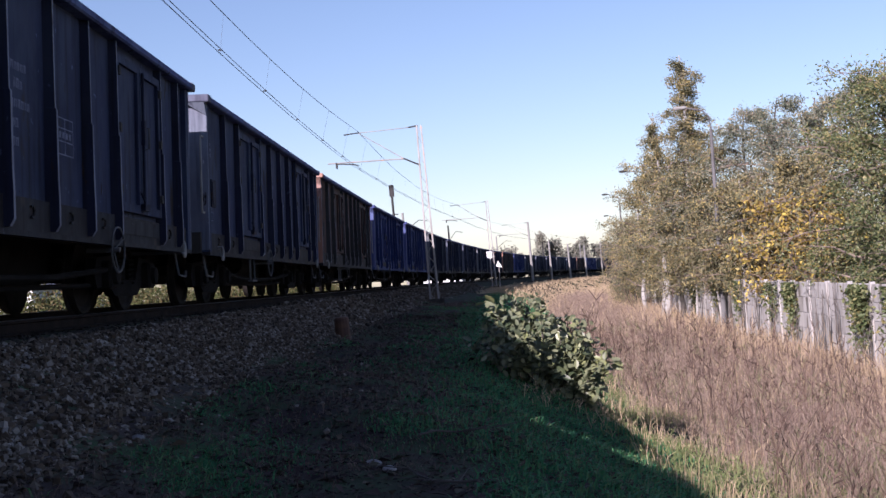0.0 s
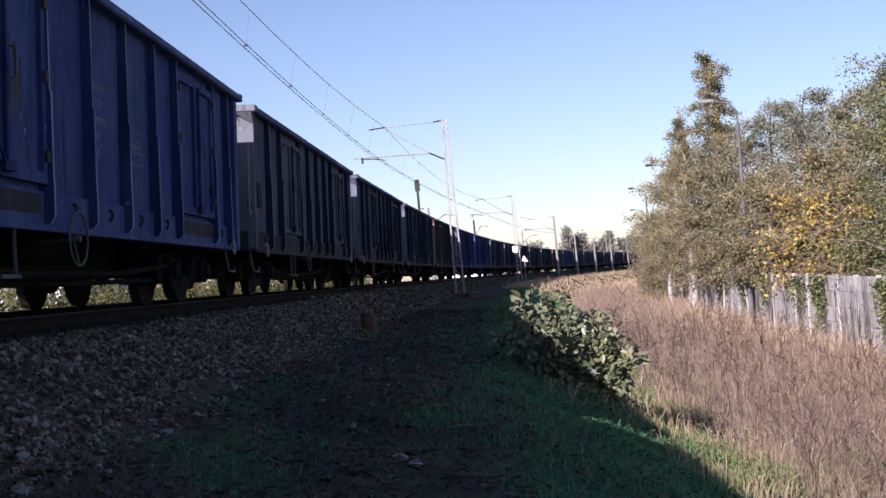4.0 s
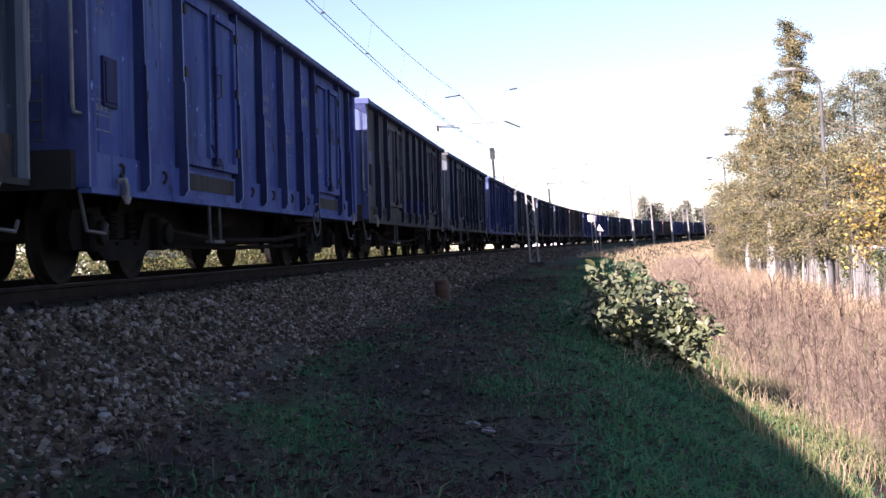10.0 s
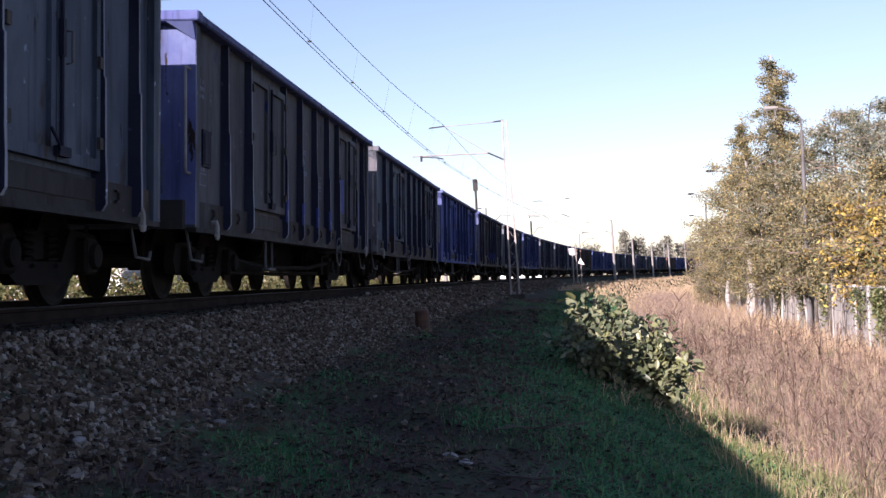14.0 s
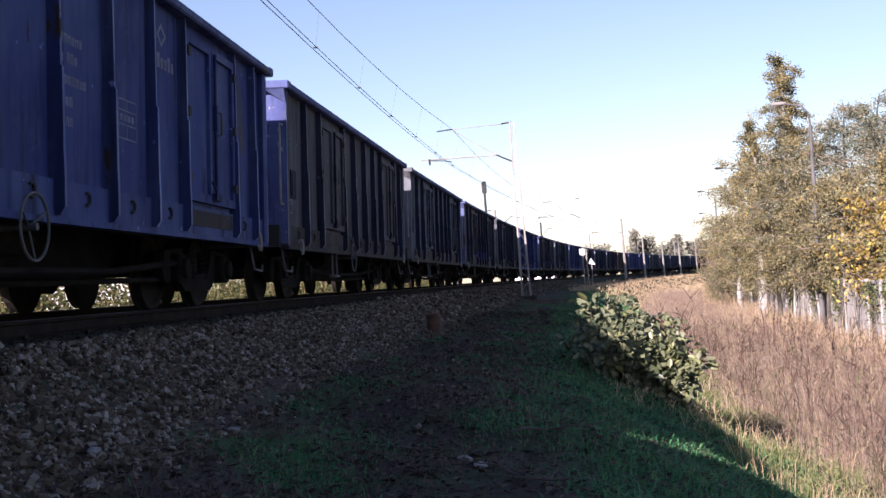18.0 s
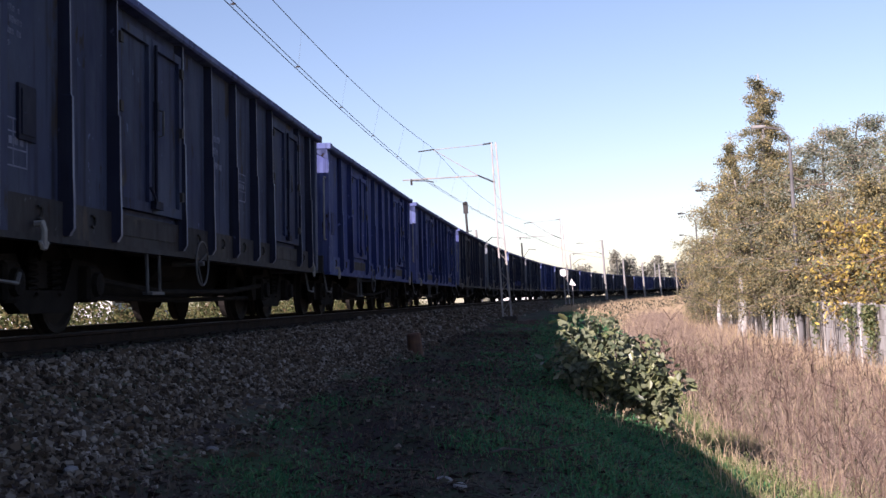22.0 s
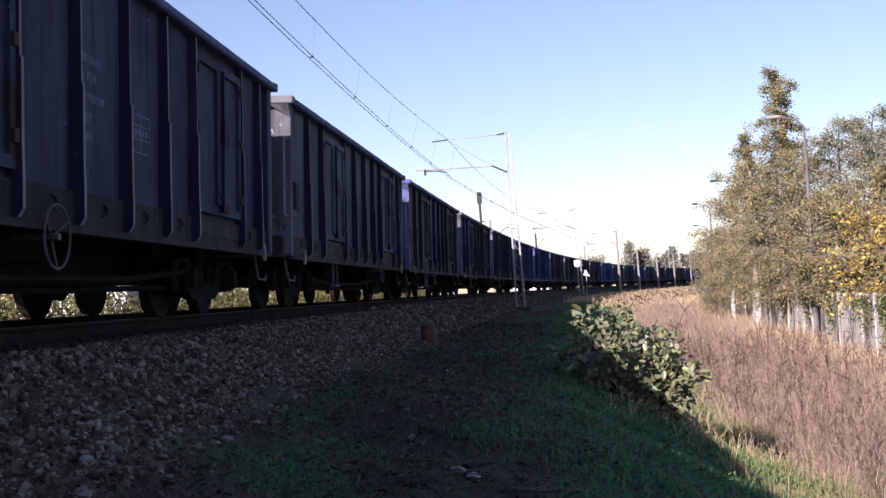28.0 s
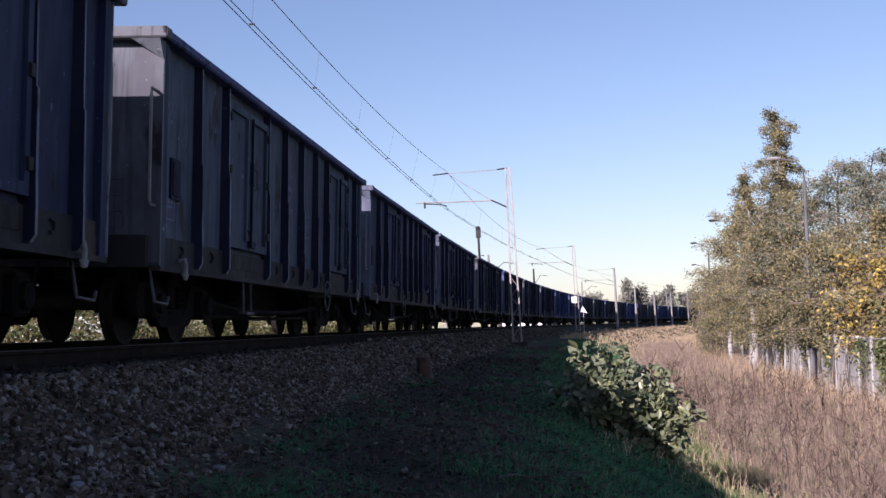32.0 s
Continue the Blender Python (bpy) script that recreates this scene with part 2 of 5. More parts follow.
def again(ob, parent, at):
    o = new(ob.name.split(".")[0], ob.data)
    o.parent, o.matrix_basis = parent, at
    if "label" in ob:
        tagged(o, ob["label"])
    return o


PITCH, BOX, HALF = 14.04, 12.78, 1.47
ZB, ZF, ZT = 0.80, 1.12, 3.20          # underside of the side sill, floor line, top
# places of the ribs, middle of each pair of doors with the width of a leaf; the brake wheel hangs at one of two places
RIBS = [-5.05, -3.90, -1.80, -0.62, 0.56, 1.70, 2.72, 4.74, 5.70]
DOORS = [(-2.85, 1.00), (3.73, 0.96)]
WHEEL_AT = {"a": -1.2, "b": 2.5}


def wagon_proto(paint, rib_paint, end_paint, frame_paint, label, fine=True, build="a"):
    bays, doors, wheel_y = RIBS, DOORS, WHEEL_AT[build]
    sill = paint if rib_paint is BLUE_RIB else SILL_PAINT
    w = new("coal_wagon")
    tagged(w, label, "freight wagon", "wagons of the train")
    B = bmesh.new
    h = BOX / 2
    flip = Matrix.Rotation(math.pi, 4, "Z")
    first = {}
    for side, turn in ((1, Matrix.Identity(4)), (-1, flip)):
        def put(name, key, make, mat, at=Matrix.Identity(4), lab="", parent=w):
            m = turn @ at if parent is w else at
            if key in first:
                return again(first[key], parent, m)
            bm = B()
            make(bm)
            first[key] = part(name, bm, mat, parent, lab, m)
            return first[key]
        put("side_wall", "sheet", lambda bm: box_bm(bm, HALF - 0.10, HALF - 0.06, -h + .06, h - .06, ZF, ZT - .1), paint)
        put("side_sill", "sill", lambda bm: (box_bm(bm, HALF - .09, HALF - .02, -h + .02, h - .02, ZB, ZF), box_bm(bm, HALF - .09, HALF + .02, -h + .02, h - .02, ZB - .03, ZB + .02)), sill)

        def rail(bm):
            box_bm(bm, HALF - .12, HALF + .085, -h - .15, h + .15, ZT - .10, ZT)
            bmesh.ops.bevel(bm, geom=bm.edges[:], offset=.02, segments=1, affect="EDGES")
        put("top_rail", "toprail", rail, TOP_PAINT)

        def rib(bm):
            # a deep pressed channel with a narrow outer edge, stepped at half height, its foot jutting over the sill
            lev = [(ZT - .11, .125, .015), (2.02, .135, .015), (2.0, .150, .020), (ZF + .22, .155, .022), (ZF + .02, .162, .022), (ZB + .10, .162, .024), (ZB + .04, .125, .028)]
            rings = [[bm.verts.new((x, y, z)) for x, y in ((HALF - .10, -.07), (HALF - .10 + dp, -wd), (HALF - .10 + dp, wd), (HALF - .10, .07))] for z, dp, wd in lev]
            for P, Q in zip(rings, rings[1:]):
                for k in range(3):
                    bm.faces.new((P[k], P[k + 1], Q[k + 1], Q[k]))
                bm.faces.new((P[3], P[0], Q[0], Q[3]))
            bm.faces.new(rings[0])
            bm.faces.new(rings[-1][::-1])
            # outer face takes a paler slot: its highlight is put into the colour
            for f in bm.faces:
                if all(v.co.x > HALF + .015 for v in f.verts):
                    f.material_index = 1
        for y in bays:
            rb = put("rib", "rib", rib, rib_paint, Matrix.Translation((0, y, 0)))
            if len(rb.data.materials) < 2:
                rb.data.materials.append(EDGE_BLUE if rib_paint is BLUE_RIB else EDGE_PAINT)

        def post(bm):
            box_bm(bm, HALF - .16, HALF + .01, -.09, .09, ZB + .02, ZT - .11)
        # thin pale strip added as the bright highlight along the post's edge
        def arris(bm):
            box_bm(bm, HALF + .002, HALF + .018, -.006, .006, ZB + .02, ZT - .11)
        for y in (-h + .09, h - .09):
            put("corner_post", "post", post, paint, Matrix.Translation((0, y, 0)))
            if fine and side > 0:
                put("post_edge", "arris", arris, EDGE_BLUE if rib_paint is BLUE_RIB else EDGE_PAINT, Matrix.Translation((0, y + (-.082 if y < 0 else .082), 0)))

        def leaf(bm, wd):
            z0, z1 = ZF + .06, ZT - .24
            h2 = wd / 2
            box_bm(bm, HALF - .06, HALF - .025, -h2, h2, z0, z1)
            for y0, y1 in ((-h2, -h2 + .09), (h2 - .09, h2)):
                box_bm(bm, HALF - .025, HALF + .015, y0, y1, z0, z1)
            for za, zb in ((z0, z0 + .10), (z1 - .09, z1)):
                box_bm(bm, HALF - .025, HALF + .015, -h2 + .09, h2 - .09, za, zb)

        def bar(bm):
            tube_bm(bm, [(HALF + .035, 0, ZF + .1), (HALF + .035, 0, ZT - .3)], .018, 6)
            box_bm(bm, HALF + .012, HALF + .06, -.03, .03, ZF + .9, ZF + 1.2)
            box_bm(bm, HALF + .012, HALF + .07, -.12, .12, ZF + .10, ZF + .18)
            tube_bm(bm, [(HALF + .06, -.1, ZF + .14), (HALF + .09, -.2, ZF + .2), (HALF + .07, -.3, ZF + .3)], .014, 5)

        def handle(bm):
            tube_bm(bm, [(HALF + .02, .13, ZF + .86), (HALF + .07, .13, ZF + .87), (HALF + .07, .13, ZF + 1.12), (HALF + .02, .13, ZF + 1.13)], .013, 5)

        def hinge(bm):
            box_bm(bm, HALF - .02, HALF + .045, -.04, .04, -.05, .05)
        for dy, wd in doors:
            for sgn in (-1, 1):
                d = put("door_leaf", "leaf%.2f" % wd, lambda bm: leaf(bm, wd), paint, Matrix.Translation((0, dy + sgn * (wd / 2 + .012), 0)), "framed steel door leaf")
                for z in (ZF + .3, ZF + 1.0, ZF + 1.65) if fine and side > 0 else ():
                    put("hinge", "hinge", hinge, frame_paint, Matrix.Translation((0, sgn * (wd / 2 - .04), z)), parent=d)
                if sgn > 0:
                    put("locking_bar", "bar", bar, rib_paint, Matrix.Translation((0, -wd / 2 + .05, 0)), "locking bar with handle", parent=d)
                    if fine and side > 0:
                        put("door_handle", "handle", handle, M_GREY, Matrix.Translation((0, -wd / 2 + .05, 0)), "pale bent door handle", parent=d)
            def sillplate(bm):
                box_bm(bm, HALF - .02, HALF - .010, -.9, .9, ZB + .12, ZF - .03)
            put("door_sill", "doorsill", sillplate, SILL_PAINT, Matrix.Translation((0, dy, 0)), "rust-worn door sill plate")

        def pocket(bm):
            box_bm(bm, HALF - .06, HALF - .035, -.16, .16, ZF + .42, ZF + .85)
            box_bm(bm, HALF - .035, HALF - .025, -.12, .12, ZF + .46, ZF + .81)
        if fine and side > 0:
            put("label_pocket", "pocket", pocket, rib_paint, Matrix.Translation((0, -5.75, 0)), "raised frame for a paper label")

        def marks(bm, seed, size, z, lines):
            rg = random.Random(seed)
            for k in range(lines):
                y = -.40
                for j in range(rg.choice((5, 6, 7)) if k < 3 else 3):
                    wd_ = rg.uniform(.45, .75) * size
                    if rg.random() < .85:
                        hh = size * rg.uniform(.8, 1.05)
                        # two strokes and a bar for a worn character
                        box_bm(bm, HALF - .0605, HALF - .0575, y, y + .22 * size, z, z + hh)
                        box_bm(bm, HALF - .0605, HALF - .0570, y + wd_ - .22 * size, y + wd_, z, z + hh)
                        box_bm(bm, HALF - .0605, HALF - .0580, y, y + wd_, z + hh - .2 * size, z + hh)
                    y += wd_ + .3 * size
                z -= rg.uniform(1.7, 2.1) * size

        def table(bm):
            for z in (0, .13, .26, .36):
                box_bm(bm, HALF - .0605, HALF - .0575, -.24, .24, z, z + .012)
            for y in (-.24, -.02, .228):
                box_bm(bm, HALF - .0605, HALF - .0570, y, y + .012, 0, .37)
            for k in range(4):
                box_bm(bm, HALF - .0605, HALF - .0580, -.19 + .1 * k, -.13 + .1 * k, .17, .23)
        if fine and side > 0:
            for k, (y, sd, size, z, lines) in enumerate(((.0, 5, .085, 2.25, 5), (-5.72, 9, .05, 2.5, 4))):
                tagged(put("painted_marking", "mark%d" % k, lambda bm: marks(bm, sd, size, z, lines), M_MARK, Matrix.Translation((0, y, 0)), "worn pale painted lettering"), kind="stuff")
            for y, z in ((1.13, 1.62), (-5.95, ZF + .2)):
                tagged(put("painted_table", "table", table, M_MARK, Matrix.Translation((0, y, z)), "worn white ruled box of lettering"), kind="stuff")

        def hook(bm):
            tube_bm(bm, [(HALF + .0, 0, .05), (HALF + .06, 0, .06), (HALF + .075, 0, 0), (HALF + .07, 0, -.13)], .026, 6)
            tube_bm(bm, [(HALF + .07, -.07, -.09), (HALF + .07, -.03, -.14), (HALF + .07, .03, -.14), (HALF + .07, .07, -.09)], .018, 6)
        for y in (-5.7, 5.7):
            put("tow_hook", "hook", hook, M_HOOK, Matrix.Translation((0, y, ZB + .05)), "pale grey tow hook")

        def stirrup(bm):
            tube_bm(bm, [(HALF - .02, -.2, ZB), (HALF - .01, -.2, ZB - .42), (HALF - .01, .2, ZB - .42), (HALF - .02, .2, ZB)], .02, 6)
            box_bm(bm, HALF - .06, HALF + .04, -.2, .2, ZB - .44, ZB - .41)
        put("step", "stirrup", stirrup, M_GREY, Matrix.Translation((0, -2.75, 0)), "open step iron")

        def shunter(bm):
            tube_bm(bm, [(HALF - .12, -.45, ZB), (HALF - .06, -.45, ZB - .34), (HALF - .06, -.05, ZB - .36), (HALF - .06, .0, ZB - .28)], .017, 6)
        if fine:
            put("shunter_step", "shunter", shunter, M_GREY, Matrix.Translation((0, h - .05, 0)), "bent pipe step at the corner")
            put("shunter_step", "shunter", shunter, M_GREY, Matrix.Translation((0, -h + .55, 0)), "bent pipe step at the corner")

        def ring(bm):
            tube_bm(bm, [(0, .055 * math.cos(t), .055 * math.sin(t)) for t in [-2.2 + 4.4 * k / 8 for k in range(9)]], .013, 5)
        for y in (-5.6, -4.45, -1.1, 0, 1.1, 2.2, 5.2) if fine and side > 0 else ():
            put("lashing_ring", "lash", ring, frame_paint, Matrix.Translation((HALF - .005, y, ZF - .12)))

    # brake wheel with spokes, one on each side
    def bwheel(bm):
        r = .25
        tube_bm(bm, [(0, r * math.cos(t), r * math.sin(t)) for t in [2 * math.pi * k / 24 for k in range(24)]], .0115, 6, True)
        for k in range(3):
            t = math.pi / 6 + k * 2 * math.pi / 3
            tube_bm(bm, [(-.05, 0, 0), (-.02, .6 * r * math.cos(t), .6 * r * math.sin(t)), (0, r * math.cos(t), r * math.sin(t))], .009, 5)
        tube_bm(bm, [(-.35, 0, 0), (.02, 0, 0)], .03, 8)
    bm = B()
    bwheel(bm)
    bw = part("brake_wheel", bm, M_GREY, w, "spoked hand brake wheel", Matrix.Translation((HALF + .06, wheel_y, ZB - .08)))
    again(bw, w, flip @ Matrix.Translation((HALF + .06, wheel_y, ZB - .08)))

    # ends
    def endwall(bm):
        box_bm(bm, -HALF - .013, HALF + .013, -h - .004, -h + .05, ZB + .05, ZT - .1)

    def endrib(bm):
        box_bm(bm, -.055, .055, -h - .07, -h, ZF - .1, ZT - .80)

    def endrail(bm):
        box_bm(bm, -HALF - .09, HALF + .09, -h - .156, -h + .03, ZT - .105, ZT + .012)
        bmesh.ops.bevel(bm, geom=bm.edges[:], offset=.015, segments=1, affect="EDGES")

    def gusset(bm):
        # folded corner plate between the end wall and the rim
        x0, x1 = HALF - .30, HALF + .012
        vs = [bm.verts.new(q) for q in ((x0, -h - .004, ZT - .1), (x1, -h - .004, ZT - .1), (x1, -h - .004, ZT - .30), (x0, -h - .14, ZT - .1), (x1, -h - .14, ZT - .1))]
        bm.faces.new((vs[0], vs[2], vs[3]))
        bm.faces.new((vs[3], vs[2], vs[4]))
        bm.faces.new((vs[1], vs[4], vs[2]))
        bm.faces.new((vs[0], vs[3], vs[4], vs[1]))
        bm.faces.new((vs[0], vs[1], vs[2]))

    def beam(bm):
        box_bm(bm, -HALF + .1, HALF - .1, -h - .10, -h + .02, ZB, ZF)

    def grab(bm):
        y = -h - .16
        tube_bm(bm, [(0, -h, ZT - .62), (0, y, ZT - .62), (0, y - .01, ZT - .68), (0, y, ZF + .36), (0, y + .02, ZF + .30), (0, -h, ZF + .30)], .017, 6)

    def ladder(bm):
        y = -h - .08
        tube_bm(bm, [(-.18, y, ZF + .62), (-.18, y, ZF + .08), (.18, y, ZF + .08), (.18, y, ZF + .62)], .012, 5)

    def rung(bm):
        tube_bm(bm, [(-.18, -h - .08, ZF + .08), (.18, -h - .08, ZF + .08)], .011, 5)

    def buffer(bm):
        lathe_bm(bm, [(-h - .09, .13), (-h - .33, .115), (-h - .34, .085), (-h - .57, .085), (-h - .58, .225), (-h - .62, .22)], 16, "y", (0, 0, 1.04))

    def coupler(bm):
        tube_bm(bm, [(0, -h - .1, 1.0), (0, -h - .35, .98), (0, -h - .5, .82), (0, -h - .57, .8)], .035, 6)

    def hose(bm):
        tube_bm(bm, [(.35, -h - .1, .92), (.35, -h - .25, .88), (.36, -h - .36, .62), (.34, -h - .5, .52)], .025, 6)
    for turn in (Matrix.Identity(4), flip):
        for name, key, make, mat, spots, lab in (
                ("end_wall", "ew", endwall, end_paint, [(0, 0)], "steel end wall in paint lightened to read as sunlit"), ("end_rib", "er", endrib, end_paint, [(-.75, 0), (0, 0), (.75, 0)], ""),
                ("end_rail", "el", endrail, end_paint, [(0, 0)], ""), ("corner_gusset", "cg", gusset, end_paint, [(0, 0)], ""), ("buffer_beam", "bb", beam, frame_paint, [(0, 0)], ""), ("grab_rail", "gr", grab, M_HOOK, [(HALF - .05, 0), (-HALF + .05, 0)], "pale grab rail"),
                ("step_iron", "ld", ladder, M_GREY, [(.95, 0), (-.95, 0)], "bent step iron"), ("rung", "rg", rung, M_GREY, [(sx * .95, zz) for sx in (-1, 1) for zz in (.16, .32, .48)], ""), ("buffer", "bf", buffer, M_UNDER, [(-.875, 0), (.875, 0)], ""),
                ("coupling", "cp", coupler, M_UNDER, [(0, 0)], ""), ("brake_hose", "bh", hose, M_UNDER, [(0, 0)], "")):
            if not fine and key in ("gr", "ld", "rg", "cp", "bh"):
                continue
            for x, y in spots:
                m = turn @ Matrix.Translation((x, 0, y) if key == "rg" else (x, y, 0))
                if key in first:
                    again(first[key], w, m)
                else:
                    bm = B()
                    make(bm)
                    first[key] = part(name, bm, mat, w, lab, m)
    bm = B()
    box_bm(bm, -HALF + .1, HALF - .1, -h + .06, h - .06, ZF - .04, ZF + .04)
    part("floor", bm, M_UNDER, w)
    for x in (-.45, .45):
        bm = B()
        belly = [(-h + .02, ZF - .05), (-h + .02, ZB - .12), (-3.5, ZB - .12), (-2.9, .36), (2.9, .36), (3.5, ZB - .12), (h - .02, ZB - .12), (h - .02, ZF - .05)]
        sides = [[bm.verts.new((x + dx, y, z)) for y, z in belly] for dx in (-.06, .06)]
        bm.faces.new(sides[0])
        bm.faces.new(sides[1][::-1])
        for k in range(8):
            bm.faces.new((sides[0][k], sides[0][(k + 1) % 8], sides[1][(k + 1) % 8], sides[1][k]))
        part("centre_beam", bm, M_UNDER, w, "deep fish-bellied centre sill")
    cb = None
    for y in (-3.4, -1.2, 1.2, 3.4):
        if cb is None:
            bm = B()
            box_bm(bm, -HALF + .1, HALF - .1, -.06, .06, ZB + .02, ZF - .05)
            cb = part("cross_beam", bm, M_UNDER, w, "", Matrix.Translation((0, y, 0)))
        else:
            again(cb, w, Matrix.Translation((0, y, 0)))
    bm = B()
    lathe_bm(bm, [(-1.0, .05), (-.95, .18), (.2, .18), (.25, .05)], 16, "y", (.75, 0, .72))
    part("brake_cylinder", bm, M_UNDER, w)
    bm = B()
    tube_bm(bm, [(HALF - .35, -3.4, .50), (HALF - .35, -1.5, .40), (HALF - .35, 1.5, .42), (HALF - .35, 3.4, .52)], .035, 6)
    tube_bm(bm, [(HALF - .5, -3.4, .34), (HALF - .5, 0, .31), (HALF - .5, 3.4, .34)], .03, 6)
    tube_bm(bm, [(HALF - .2, -3.2, .78), (HALF - .2, 3.2, .78)], .02, 6)
    part("brake_rod", bm, M_UNDER, w)

    # bogies with side frames, springs, axle boxes and turning wheelsets
    def bframe(bm):
        for sx in (-1, 1):
            x = sx * 1.0
            prof = [(-1.34, .46), (-1.24, .66), (-.62, .70), (-.42, .40), (.42, .40), (.62, .70), (1.24, .66), (1.34, .46), (1.24, .30), (.72, .32), (.5, .20), (-.5, .20), (-.72, .32), (-1.24, .30)]
            vs = [[bm.verts.new((x + dx, y, z)) for y, z in prof] for dx in (-.06, .06)]
            bm.faces.new(vs[0])
            bm.faces.new(vs[1][::-1])
            for k in range(len(prof)):
                j = (k + 1) % len(prof)
                bm.faces.new((vs[0][k], vs[0][j], vs[1][j], vs[1][k]))
        box_bm(bm, -1.0, 1.0, -.18, .18, .42, .66)

    def wset(bm):
        for sx in (-1, 1):
            lathe_bm(bm, [(sx * .66, .16), (sx * .675, .36), (sx * .665, .44), (sx * .68, .49), (sx * .71, .488), (sx * .72, .462), (sx * .80, .457), (sx * .80, .41), (sx * .765, .37), (sx * .765, .15), (sx * .83, .13)], 22, "x")
        lathe_bm(bm, [(-1.05, .065), (-.8, .075), (.8, .075), (1.05, .065)], 10, "x")

    def abox(bm):
        box_bm(bm, -.14, .14, -.15, .15, -.17, .17)
        lathe_bm(bm, [(.14, .12), (.19, .11), (.2, .05)], 12, "x")
        bmesh.ops.bevel(bm, geom=[e for e in bm.edges if e.calc_length() > .25], offset=.03, segments=1, affect="EDGES")

    def spring(bm):
        pts = [(.085 * math.cos(t), .085 * math.sin(t), .048 * t / 1.2566 * .25) for t in [2 * math.pi * k / 6 for k in range(31)]]
        tube_bm(bm, pts, .018, 4)
    bogie = None
    for y in (-4.5, 4.5):
        m = Matrix.Translation((0, y, 0))
        if bogie is None:
            bm = B()
            bframe(bm)
            bogie = b = part("bogie", bm, M_UNDER, w, "sooty cast bogie", m)
        else:
            b = again(bogie, w, m)
        for ay in (-.9, .9):
            for key, name, make, mat, spots in (("ws", "wheelset", wset, M_WHEEL, [(0, ay, .46)]), ("ab", "axle_box", abox, M_UNDER, [(1.03, ay, .46), (-1.03, ay, .46)]),
                                                ("sp", "spring", spring, M_UNDER, [(sx * 1.0, ay * .28, .36) for sx in (-1, 1)])):
                for p in spots:
                    mm = Matrix.Translation(p)
                    if p[0] < 0 and key == "ab":
                        mm = mm @ Matrix.Rotation(math.pi, 4, "Z")
                    if key in first:
                        again(first[key], b, mm)
                    else:
                        bm = B()
                        make(bm)
                        first[key] = part(name, bm, mat, b, "", mm)
    return w


M_GREY = material("worn_grey_paint", (0.080, 0.080, 0.085), (0.040, 0.040, 0.042), 0.7, 0, 5, 60, 0.1)
M_HOOK = material("pale_worn_paint", (0.25, 0.245, 0.235), (0.14, 0.135, 0.13), 0.7, 0, 5, 60, 0.1)


M_MARK = material("worn_white_lettering", (0.155, 0.17, 0.25), (0.07, 0.08, 0.13), 0.8, 0, 8, 60, 0.0)


